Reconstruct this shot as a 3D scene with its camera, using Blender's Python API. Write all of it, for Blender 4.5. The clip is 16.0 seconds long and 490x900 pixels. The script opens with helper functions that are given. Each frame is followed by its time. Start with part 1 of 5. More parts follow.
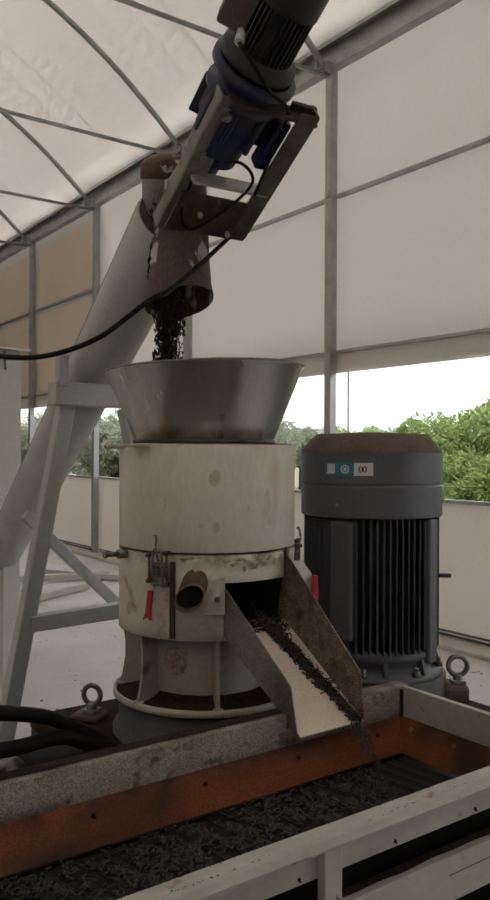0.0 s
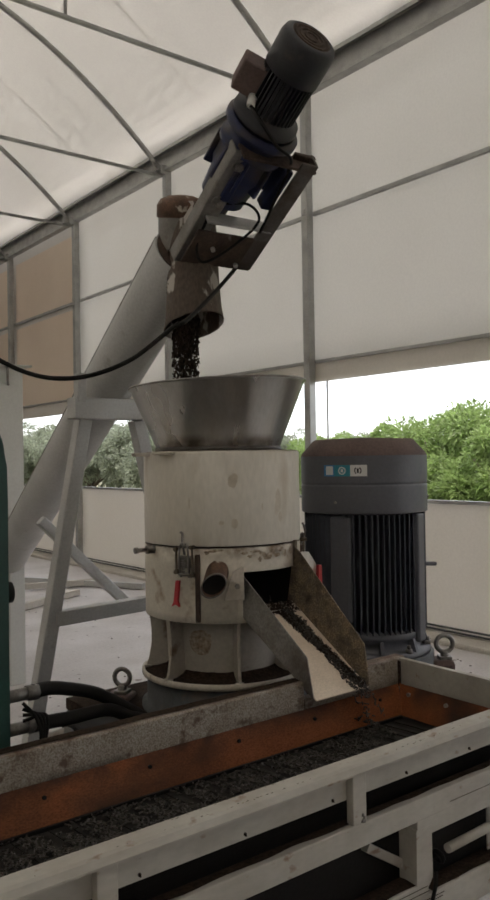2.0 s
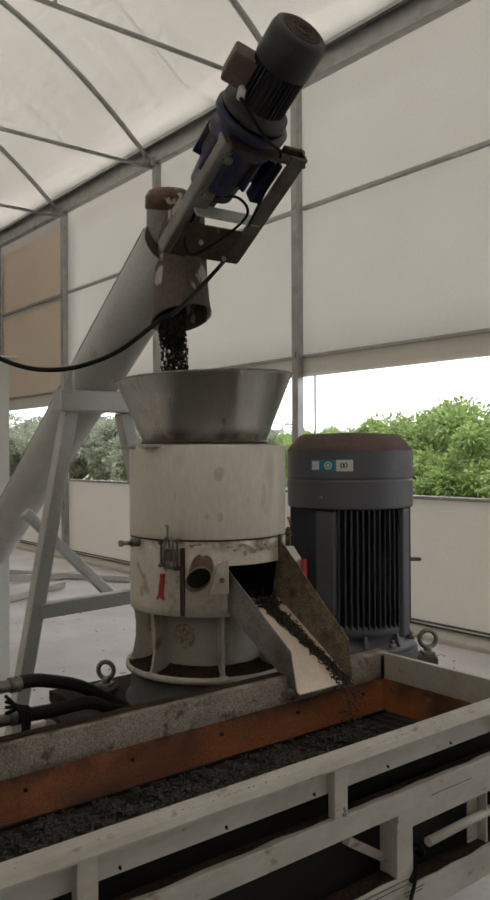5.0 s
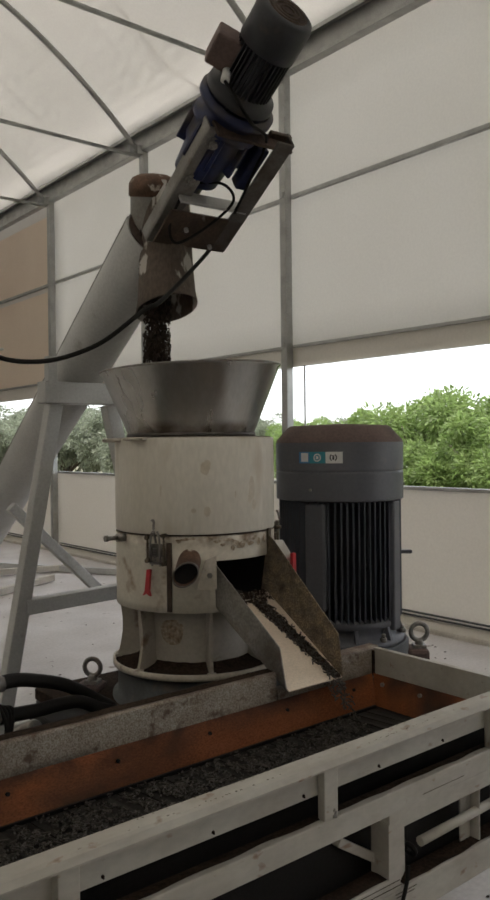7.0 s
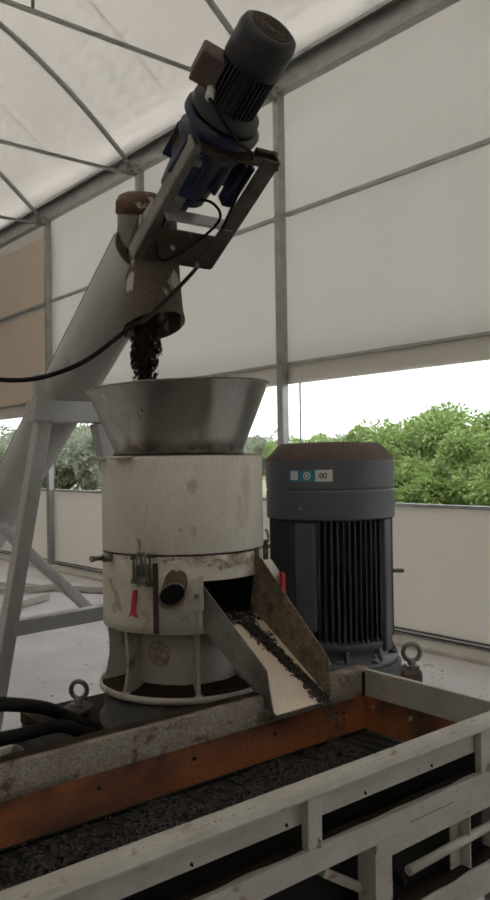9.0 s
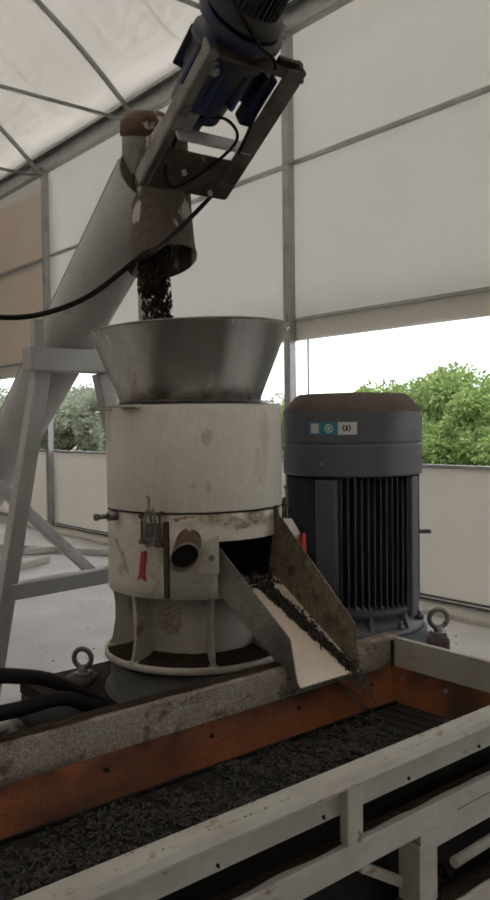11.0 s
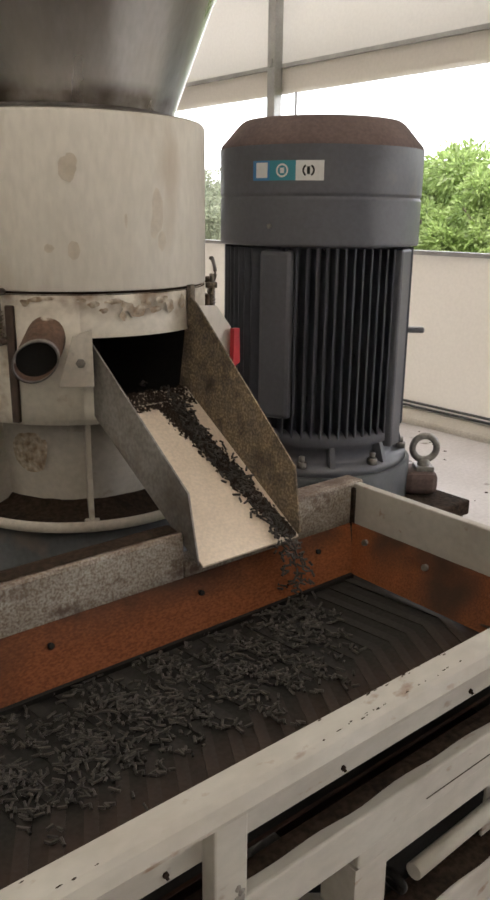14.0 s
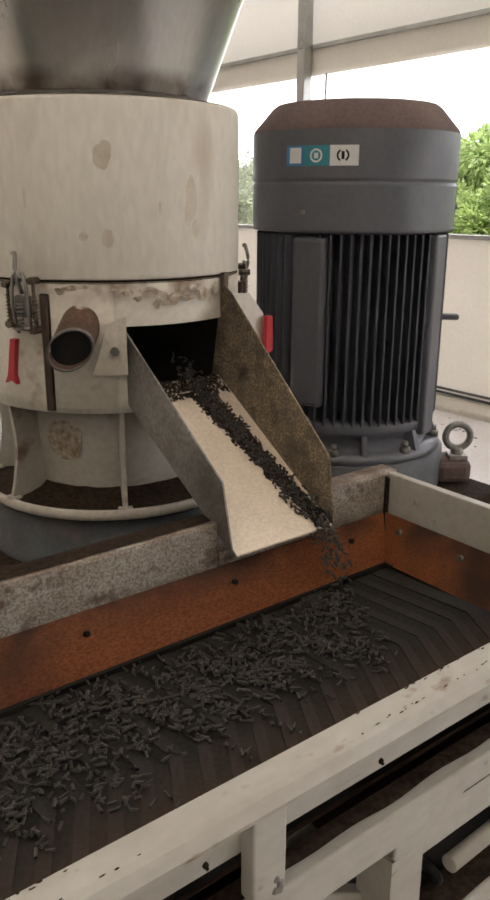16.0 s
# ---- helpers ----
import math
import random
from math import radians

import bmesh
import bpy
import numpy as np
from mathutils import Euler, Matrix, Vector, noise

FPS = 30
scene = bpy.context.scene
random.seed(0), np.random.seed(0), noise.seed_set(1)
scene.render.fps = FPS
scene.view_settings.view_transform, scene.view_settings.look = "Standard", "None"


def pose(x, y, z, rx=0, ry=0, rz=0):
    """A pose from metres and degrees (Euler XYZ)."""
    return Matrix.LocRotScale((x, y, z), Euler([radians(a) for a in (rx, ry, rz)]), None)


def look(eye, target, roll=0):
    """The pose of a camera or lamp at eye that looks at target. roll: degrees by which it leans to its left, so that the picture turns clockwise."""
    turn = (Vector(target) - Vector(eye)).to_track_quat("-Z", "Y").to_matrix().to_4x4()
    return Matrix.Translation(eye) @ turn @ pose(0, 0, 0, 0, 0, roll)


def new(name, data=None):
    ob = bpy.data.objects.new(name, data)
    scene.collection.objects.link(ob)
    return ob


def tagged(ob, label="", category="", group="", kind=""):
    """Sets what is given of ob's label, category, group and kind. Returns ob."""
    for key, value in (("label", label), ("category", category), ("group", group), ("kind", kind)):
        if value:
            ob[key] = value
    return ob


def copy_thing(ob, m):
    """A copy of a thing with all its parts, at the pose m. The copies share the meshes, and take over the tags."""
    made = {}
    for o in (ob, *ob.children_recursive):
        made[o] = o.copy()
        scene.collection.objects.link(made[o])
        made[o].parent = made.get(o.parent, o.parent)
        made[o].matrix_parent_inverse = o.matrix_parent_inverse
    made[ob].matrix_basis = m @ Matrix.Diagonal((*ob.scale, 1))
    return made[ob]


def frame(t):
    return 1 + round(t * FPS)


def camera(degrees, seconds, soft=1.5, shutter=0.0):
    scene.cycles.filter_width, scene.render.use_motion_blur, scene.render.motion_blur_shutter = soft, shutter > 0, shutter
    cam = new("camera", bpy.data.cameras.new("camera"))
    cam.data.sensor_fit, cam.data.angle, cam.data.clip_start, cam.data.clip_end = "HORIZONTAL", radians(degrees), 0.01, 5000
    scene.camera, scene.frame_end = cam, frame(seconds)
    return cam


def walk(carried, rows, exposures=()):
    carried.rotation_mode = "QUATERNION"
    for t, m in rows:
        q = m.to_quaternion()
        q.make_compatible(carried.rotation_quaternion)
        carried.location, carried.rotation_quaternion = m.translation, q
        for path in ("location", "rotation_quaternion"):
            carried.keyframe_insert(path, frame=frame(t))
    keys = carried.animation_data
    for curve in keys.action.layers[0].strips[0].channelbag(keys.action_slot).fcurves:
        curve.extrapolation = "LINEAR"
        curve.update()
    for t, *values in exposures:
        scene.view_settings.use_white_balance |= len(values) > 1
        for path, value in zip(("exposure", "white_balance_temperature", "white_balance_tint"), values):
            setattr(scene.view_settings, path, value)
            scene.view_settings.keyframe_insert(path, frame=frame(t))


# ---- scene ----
cam = camera(34.3, 16.0, soft=2.7)
METRES, EYE, TILT, LEAN, TURN = 2.3, 1.80, -1.65, 0.0, -35.8
ROWS = [
    (0.0, 0.0, 0.0, 0.0, -0.01, 1.79, -0.31),
    (0.5, 0.0384, -0.036, -0.0038, 1.62, 2.21, 0.64),
    (1.0, 0.0092, -0.0823, -0.0064, 1.83, 2.39, 1.0),
    (1.5, -0.0519, -0.1408, -0.0127, -0.77, 2.38, 1.03),
    (2.0, -0.0754, -0.1719, -0.0089, -2.12, 2.33, 0.96),
    (2.5, -0.0787, -0.1862, -0.007, -2.34, 2.39, 0.58),
    (3.0, -0.079, -0.1919, -0.0093, -2.45, 2.5, 0.29),
    (3.5, -0.0784, -0.1945, -0.0112, -2.5, 2.5, 0.28),
    (4.0, -0.0784, -0.1927, -0.0105, -2.65, 2.48, 0.27),
    (6.5, -0.0634, -0.1382, -0.0082, -3.58, 0.99, 0.62),
    (7.0, -0.0654, -0.1433, -0.0049, -3.69, 1.2, 0.76),
    (7.5, -0.0616, -0.1547, -0.0025, -4.01, 1.79, 0.86),
    (8.0, -0.0591, -0.1592, -0.0027, -4.3, 2.33, 0.95),
    (10.5, -0.0422, -0.0332, -0.0025, -2.55, 2.07, 0.77),
    (11.0, -0.0663, -0.0023, -0.0213, -3.76, -0.17, 0.8),
    (11.5, -0.0239, 0.0851, -0.0361, -3.77, -4.39, 0.89),
    (12.0, 0.0285, 0.1944, -0.0518, -3.19, -8.57, 0.49),
    (12.5, 0.028, 0.2696, -0.0617, -3.86, -10.51, 0.1),
    (13.0, 0.0314, 0.3565, -0.0626, -5.11, -12.09, -0.25),
    (13.5, 0.0622, 0.4126, -0.0692, -4.05, -13.59, -0.16),
    (14.0, 0.0663, 0.4155, -0.069, -3.88, -14.83, -0.51),
    (14.5, 0.0634, 0.4159, -0.0684, -3.23, -15.43, -0.18),
    (15.0, 0.0607, 0.419, -0.0677, -2.83, -15.84, -0.12),
    (15.5, 0.0592, 0.4196, -0.0667, -2.39, -15.94, -0.14),
    (16.0, 0.0591, 0.4193, -0.0657, -2.01, -15.94, -0.22),
]
walk(cam, [(t, pose(0, 0, EYE, TILT, LEAN, TURN) @ pose(METRES * x, METRES * y, METRES * z, 90 + pitch, roll, yaw)) for t, x, y, z, yaw, pitch, roll in ROWS],
     exposures=[(0.0, 0.18, 6690, 15), (2.0, 0.21, 6670, 15), (3.8, 0.27, 6650, 14), (6.4, 0.26, 6640, 13), (7.1, 0.19, 6620, 13), (10.0, 0.17, 6550, 13), (11.2, 0.25, 6540, 14), (12.4, 0.76, 6610, 15), (13.4, 1.12, 6790, 17), (14.4, 1.22, 6820, 17), (16.0, 1.28, 6850, 18)])

# ---- light ----
world = bpy.data.worlds.new("sky")
scene.world = world
world.use_nodes = True
wt = world.node_tree
sky = wt.nodes.new("ShaderNodeTexSky")
sky.sky_type, sky.sun_disc = "NISHITA", False
sky.sun_elevation, sky.sun_rotation = radians(62), radians(195)
sky.air_density, sky.dust_density = 1.0, 1.0
veil = wt.nodes.new("ShaderNodeMix")  # thin even cloud over the whole sky
veil.data_type = "RGBA"
veil.inputs[0].default_value = 0.65
veil.inputs[7].default_value = (16.0, 16.8, 17.4, 1)
wt.links.new(sky.outputs[0], veil.inputs[6])
wt.links.new(veil.outputs[2], wt.nodes["Background"].inputs[0])
wt.nodes["Background"].inputs[1].default_value = 0.15
sun = new("sun", bpy.data.lights.new("sun", "SUN"))
sun.data.energy, sun.data.angle, sun.data.color = 5.0, radians(14), (1.0, 0.96, 0.90)
SUN_FROM = Vector((-0.12, -0.45, 0.885))
sun.matrix_world = look(SUN_FROM * 30, (0, 0, 0))


# ---- materials ----
def material(name, color, rough=0.6, metal=0.0, second=None, scale=8.0, amount=0.5, grain=120.0, grain_amount=0.12, bump=0.1,
             stain=None, stain_scale=3.0, stain_at=0.62, stain_soft=0.08, stretch=(1, 1, 1), vary=0.0, island=False, grain_color=(0.45, 0.45, 0.45), gloss=0.5):
    """A surface with two scales of colour, fine relief and stains."""
    m = bpy.data.materials.new(name)
    m.use_nodes = True
    nt = m.node_tree
    n, l = nt.nodes, nt.links
    b = n["Principled BSDF"]
    co = n.new("ShaderNodeTexCoord")
    mp = n.new("ShaderNodeMapping")
    mp.inputs["Scale"].default_value = stretch
    l.new(co.outputs["Object"], mp.inputs[0])

    def noise_at(s, detail=4.0):
        x = n.new("ShaderNodeTexNoise")
        x.inputs["Scale"].default_value, x.inputs["Detail"].default_value = s, detail
        l.new(mp.outputs[0], x.inputs["Vector"])
        return x

    def mix(kind, fac, a, bb):
        x = n.new("ShaderNodeMix")
        x.data_type, x.blend_type = "RGBA", kind
        for value, at in ((fac, 0), (a, 6), (bb, 7)):
            if isinstance(value, bpy.types.NodeSocket):
                l.new(value, x.inputs[at])
            else:
                x.inputs[at].default_value = value if at == 0 else (*value, 1)
        return x.outputs[2]

    def ramp(value, lo, hi, top=1.0):
        x = n.new("ShaderNodeMapRange")
        x.inputs[1].default_value, x.inputs[2].default_value, x.inputs[4].default_value = lo, hi, top
        l.new(value, x.inputs[0])
        return x.outputs[0]

    big = noise_at(scale)
    second = second or tuple(c * 0.75 for c in color)
    c = mix("MIX", ramp(big.outputs[0], 0.35, 0.7, amount), color, second)
    fine = noise_at(grain, 3.0)
    c = mix("MULTIPLY", ramp(fine.outputs[0], 0.35, 0.65, grain_amount * 2), c, grain_color)
    rough_value = ramp(big.outputs[0], 0.3, 0.7, 1.0)
    if stain:
        st = noise_at(stain_scale, 8.0)
        f = ramp(st.outputs[0], stain_at - stain_soft, stain_at + stain_soft)
        c = mix("MIX", f, c, stain)
    if vary or island:
        src = n.new("ShaderNodeNewGeometry").outputs["Random Per Island"] if island else n.new("ShaderNodeObjectInfo").outputs["Random"]
        hs = n.new("ShaderNodeHueSaturation")
        l.new(ramp(src, 0.0, 1.0, 1.0), hs.inputs["Fac"])
        mr = n.new("ShaderNodeMapRange")
        mr.inputs[3].default_value, mr.inputs[4].default_value = 1 - vary, 1 + vary
        l.new(src, mr.inputs[0])
        l.new(mr.outputs[0], hs.inputs["Value"])
        hs.inputs["Fac"].default_value = 1
        for k in list(hs.inputs["Fac"].links):
            l.remove(k)
        l.new(c, hs.inputs["Color"])
        c = hs.outputs[0]
    l.new(c, b.inputs["Base Color"])
    rr = n.new("ShaderNodeMapRange")
    rr.inputs[3].default_value, rr.inputs[4].default_value = max(0.05, rough - 0.1), min(1, rough + 0.12)
    l.new(rough_value, rr.inputs[0])
    l.new(rr.outputs[0], b.inputs["Roughness"])
    b.inputs["Metallic"].default_value = metal
    b.inputs["Specular IOR Level"].default_value = gloss
    if bump:
        bp = n.new("ShaderNodeBump")
        bp.inputs["Strength"].default_value, bp.inputs["Distance"].default_value = bump, 0.004
        l.new(fine.outputs[0], bp.inputs["Height"])
        l.new(bp.outputs[0], b.inputs["Normal"])
    return m


def brushed(m, amount):
    """Brush lines run round the upright axis and draw the highlights out along it."""
    nt = m.node_tree
    b = nt.nodes["Principled BSDF"]
    tg = nt.nodes.new("ShaderNodeTangent")
    tg.direction_type, tg.axis = "RADIAL", "Z"
    b.inputs["Anisotropic"].default_value, b.inputs["Anisotropic Rotation"].default_value = amount, 0.25
    nt.links.new(tg.outputs[0], b.inputs["Tangent"])


def cloth(name, color, through_share, second):
    """Coated tent cloth that lets some light through."""
    m = material(name, color, 0.6, 0, second, 0.6, 0.5, 40, 0.04, 0.05)
    nt = m.node_tree
    b = nt.nodes["Principled BSDF"]
    tr = nt.nodes.new("ShaderNodeBsdfTranslucent")
    nt.links.new(b.inputs["Base Color"].links[0].from_socket, tr.inputs["Color"])
    mx = nt.nodes.new("ShaderNodeMixShader")
    mx.inputs[0].default_value = through_share
    nt.links.new(b.outputs[0], mx.inputs[1])
    nt.links.new(tr.outputs[0], mx.inputs[2])
    nt.links.new(mx.outputs[0], nt.nodes["Material Output"].inputs[0])
    return m


# Tent cloth tones: roof darkened, low panels and hem lightened, to balance the light.
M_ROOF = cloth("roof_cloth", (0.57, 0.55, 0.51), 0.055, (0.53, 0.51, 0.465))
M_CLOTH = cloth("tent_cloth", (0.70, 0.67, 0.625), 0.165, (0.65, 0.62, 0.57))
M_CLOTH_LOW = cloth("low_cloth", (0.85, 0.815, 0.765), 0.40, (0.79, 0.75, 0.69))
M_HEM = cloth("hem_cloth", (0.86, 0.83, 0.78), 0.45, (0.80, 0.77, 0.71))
M_BROWN = cloth("brown_cloth", (0.80, 0.68, 0.56), 0.24, (0.66, 0.53, 0.42))
M_GALV = material("galvanised_steel", (0.42, 0.42, 0.40), 0.45, 0.55, (0.30, 0.30, 0.29), 6, 0.6, 90, 0.12, 0.08)
M_SILVER = material("silver_paint", (0.50, 0.50, 0.49), 0.42, 0.25, (0.42, 0.42, 0.41), 4, 0.5, 80, 0.1, 0.06, stain=(0.25, 0.22, 0.19), stain_scale=5, stain_at=0.72)
M_CREAM = material("cream_paint", (0.69, 0.65, 0.575), 0.45, 0, (0.62, 0.57, 0.48), 5, 0.6, 70, 0.08, 0.06, stain=(0.47, 0.40, 0.31), stain_scale=7, stain_at=0.66, stain_soft=0.09, stretch=(1, 1, 0.35))
M_CREAM_MID = material("cream_paint_stained", (0.69, 0.65, 0.56), 0.5, 0, (0.60, 0.54, 0.45), 7, 0.7, 70, 0.1, 0.08, stain=(0.33, 0.24, 0.16), stain_scale=11, stain_at=0.645, stain_soft=0.06)
M_CREAM_DIRTY = material("cream_paint_dirty", (0.62, 0.58, 0.50), 0.6, 0, (0.46, 0.40, 0.33), 9, 0.7, 70, 0.15, 0.12, stain=(0.14, 0.09, 0.06), stain_scale=14, stain_at=0.66, stain_soft=0.06)
# Grimy cream, its base colour lowered for the shade under the drum.
M_NECK = material("grimy_shaded_cream_paint", (0.50, 0.465, 0.405), 0.55, 0, (0.40, 0.36, 0.30), 6, 0.7, 70, 0.1, 0.08, stain=(0.20, 0.14, 0.10), stain_scale=9, stain_at=0.66, stain_soft=0.05)
M_RAIL = material("rail_paint", (0.47, 0.455, 0.405), 0.5, 0, (0.37, 0.335, 0.285), 11, 0.75, 60, 0.08, 0.06, stain=(0.25, 0.17, 0.12), stain_scale=34, stain_at=0.685, stain_soft=0.05, stretch=(0.5, 1, 1))
M_BOARD = material("peppered_board", (0.47, 0.44, 0.385), 0.75, 0, (0.33, 0.285, 0.235), 12, 0.8, 210, 0.42, 0.3, stain=(0.13, 0.085, 0.06), stain_scale=22, stain_at=0.63, stain_soft=0.05, grain_color=(0.40, 0.30, 0.23))
M_ORANGE = material("orange_skirt", (0.29, 0.095, 0.032), 0.7, 0, (0.18, 0.057, 0.022), 5, 0.9, 260, 0.32, 0.15, stain=(0.045, 0.023, 0.014), stain_scale=4.0, stain_at=0.57, stain_soft=0.10, stretch=(0.5, 1, 1), grain_color=(0.36, 0.25, 0.19), gloss=0.25)
M_DIRT = material("caked_dirt", (0.036, 0.024, 0.017), 0.95, 0, (0.066, 0.044, 0.031), 14, 0.8, 90, 0.5, 0.6, gloss=0.1)
M_STEEL = material("brushed_steel", (0.56, 0.56, 0.545), 0.31, 1.0, (0.42, 0.415, 0.395), 7, 0.7, 90, 0.08, 0.01, stain=(0.42, 0.39, 0.35), stain_scale=12, stain_at=0.66, stain_soft=0.22, stretch=(1, 1, 0.12))
M_DULL = material("worn_steel", (0.30, 0.29, 0.27), 0.45, 0.75, (0.20, 0.18, 0.16), 9, 0.7, 100, 0.25, 0.12, stain=(0.14, 0.09, 0.06), stain_scale=6, stain_at=0.62)
M_CHUTE = material("worn_chute", (0.80, 0.68, 0.545), 0.55, 0, (0.66, 0.54, 0.42), 7, 0.6, 150, 0.14, 0.08, stain=(0.16, 0.11, 0.08), stain_scale=22, stain_at=0.74, stain_soft=0.03)
M_GRIME = material("grimy_steel", (0.27, 0.215, 0.16), 0.7, 0.2, (0.52, 0.40, 0.25), 34, 0.8, 160, 0.7, 0.4, stain=(0.05, 0.04, 0.03), stain_scale=16, stain_at=0.63, stain_soft=0.12)
M_SPOUT = material("flaking_spout", (0.10, 0.066, 0.048), 0.75, 0.2, (0.17, 0.145, 0.12), 7, 0.8, 90, 0.3, 0.3, stain=(0.50, 0.47, 0.43), stain_scale=13, stain_at=0.57, stain_soft=0.02, stretch=(1, 1, 0.5))
M_PIPE = material("rusty_pipe", (0.16, 0.085, 0.050), 0.7, 0.2, (0.085, 0.05, 0.035), 18, 0.8, 120, 0.3, 0.3, stain=(0.50, 0.45, 0.38), stain_scale=16, stain_at=0.66, stain_soft=0.03)
M_RUST = material("rusty_steel", (0.105, 0.070, 0.052), 0.75, 0.3, (0.062, 0.046, 0.038), 12, 0.8, 90, 0.3, 0.3, stain=(0.30, 0.28, 0.25), stain_scale=9, stain_at=0.665, stain_soft=0.03, stretch=(1, 1, 0.5))
M_MOTOR = material("motor_paint", (0.112, 0.116, 0.132), 0.42, 0, (0.098, 0.101, 0.114), 6, 0.6, 80, 0.1, 0.05, stain=(0.15, 0.13, 0.12), stain_scale=7, stain_at=0.72)
M_FIN = material("motor_fin_paint", (0.064, 0.070, 0.088), 0.36, 0, (0.050, 0.055, 0.070), 8, 0.5, 80, 0.1, 0.05, stain=(0.12, 0.11, 0.1), stain_scale=9, stain_at=0.74)
M_ARM = material("bare_grey_steel", (0.27, 0.26, 0.245), 0.5, 0.3, (0.19, 0.175, 0.155), 8, 0.8, 80, 0.15, 0.08, stain=(0.12, 0.08, 0.06), stain_scale=9, stain_at=0.66)
M_BRACE = material("dark_bare_steel", (0.13, 0.12, 0.11), 0.5, 0.3, (0.08, 0.066, 0.055), 10, 0.8, 90, 0.2, 0.12, stain=(0.06, 0.042, 0.032), stain_scale=9, stain_at=0.6)
M_DRIVE = material("drive_motor_paint", (0.019, 0.022, 0.028), 0.5, 0, (0.030, 0.027, 0.027), 9, 0.6, 90, 0.2, 0.1, stain=(0.07, 0.05, 0.04), stain_scale=9, stain_at=0.68)
M_TOPDUST = material("dusty_motor_top", (0.15, 0.10, 0.088), 0.8, 0, (0.11, 0.08, 0.075), 7, 0.8, 90, 0.2, 0.2)
M_BLUE = material("blue_gearbox", (0.011, 0.021, 0.085), 0.45, 0, (0.012, 0.013, 0.030), 9, 0.7, 80, 0.15, 0.1, stain=(0.035, 0.028, 0.027), stain_scale=8, stain_at=0.56)
# Rubber black, also used to paint shade in recesses and under the belt.
M_BLACK = material("black_rubber_and_shade", (0.016, 0.015, 0.014), 0.6, 0, (0.024, 0.022, 0.02), 9, 0.5, 120, 0.2, 0.1, gloss=0.12)
M_DARK = material("dark_grey_paint", (0.07, 0.08, 0.085), 0.55, 0, (0.05, 0.05, 0.052), 7, 0.7, 80, 0.2, 0.1, stain=(0.13, 0.1, 0.08), stain_scale=8, stain_at=0.66)
M_RED = material("red_enamel", (0.50, 0.03, 0.04), 0.4, 0, (0.40, 0.025, 0.035), 20, 0.5, 100, 0.1, 0.05)
M_GREEN = material("dark_green_paint", (0.025, 0.075, 0.062), 0.4, 0, (0.02, 0.05, 0.045), 6, 0.6, 80, 0.12, 0.05)
M_PALE = material("pale_cabinet", (0.60, 0.60, 0.57), 0.5, 0, (0.52, 0.52, 0.49), 3, 0.5, 60, 0.06, 0.03)
M_BELT = material("belt_rubber", (0.020, 0.019, 0.017), 0.8, 0, (0.027, 0.024, 0.021), 5, 0.8, 110, 0.3, 0.15, gloss=0.2)
M_RIB = material("belt_rib", (0.026, 0.025, 0.022), 0.7, 0, (0.034, 0.030, 0.026), 6, 0.8, 110, 0.3, 0.12, gloss=0.2)


def dusted(m, lo, hi, color, axis=1, size=14.0, power=1.0):
    """Lays a colour, such as meal dust, along one edge, thinning across it."""
    nt = m.node_tree
    n, l = nt.nodes, nt.links
    b = n["Principled BSDF"]
    old = b.inputs["Base Color"].links[0].from_socket
    co, sp, mr, nz, mu, mx = (n.new("ShaderNode" + k) for k in ("TexCoord", "SeparateXYZ", "MapRange", "TexNoise", "Math", "Mix"))
    l.new(co.outputs["Object"], sp.inputs[0])
    mr.inputs[1].default_value, mr.inputs[2].default_value = lo, hi
    mr.inputs[3].default_value, mr.inputs[4].default_value = 1.0, 0.0
    l.new(sp.outputs[axis], mr.inputs[0])
    l.new(co.outputs["Object"], nz.inputs["Vector"])
    nz.inputs["Scale"].default_value, nz.inputs["Detail"].default_value = size, 6.0
    nr = n.new("ShaderNodeMapRange")
    nr.inputs[1].default_value, nr.inputs[2].default_value = 0.38, 0.62
    nr.inputs[3].default_value, nr.inputs[4].default_value = 0.5 - 0.5 * power, 0.5 + 0.5 * power
    l.new(nz.outputs[0], nr.inputs[0])
    mu.operation = "MULTIPLY"
    l.new(mr.outputs[0], mu.inputs[0])
    l.new(nr.outputs[0], mu.inputs[1])
    mx.data_type = "RGBA"
    l.new(mu.outputs[0], mx.inputs[0])
    l.new(old, mx.inputs[6])
    mx.inputs[7].default_value = (*color, 1)
    l.new(mx.outputs[2], b.inputs["Base Color"])


brushed(M_STEEL, 0.8)
# the steel is darker low down, clearing upward
dusted(M_STEEL, 1.868, 1.90, (0.13, 0.10, 0.08), 2, 10.0, power=0.7)
dusted(M_BELT, 1.40, 1.60, (0.10, 0.050, 0.034), power=0.4)
dusted(M_RIB, -0.23, -0.02, (0.125, 0.064, 0.043), power=0.4)
dusted(M_CREAM_MID, 1.445, 1.375, (0.17, 0.105, 0.062), 2, 16.0)
dusted(M_CREAM_MID, 0.89, 0.97, (0.16, 0.10, 0.065), 2, 20.0)
dusted(M_ORANGE, 0.890, 0.832, (0.040, 0.018, 0.011), 2, 11.0)
dusted(M_BOARD, 0.868, 0.912, (0.035, 0.023, 0.016), 2, 8.0)
dusted(M_BOARD, 0.990, 0.972, (0.10, 0.055, 0.038), 2, 9.0)
dusted(M_GRIME, 1.42, 1.22, (0.012, 0.010, 0.009), 2, 18.0, power=0.5)
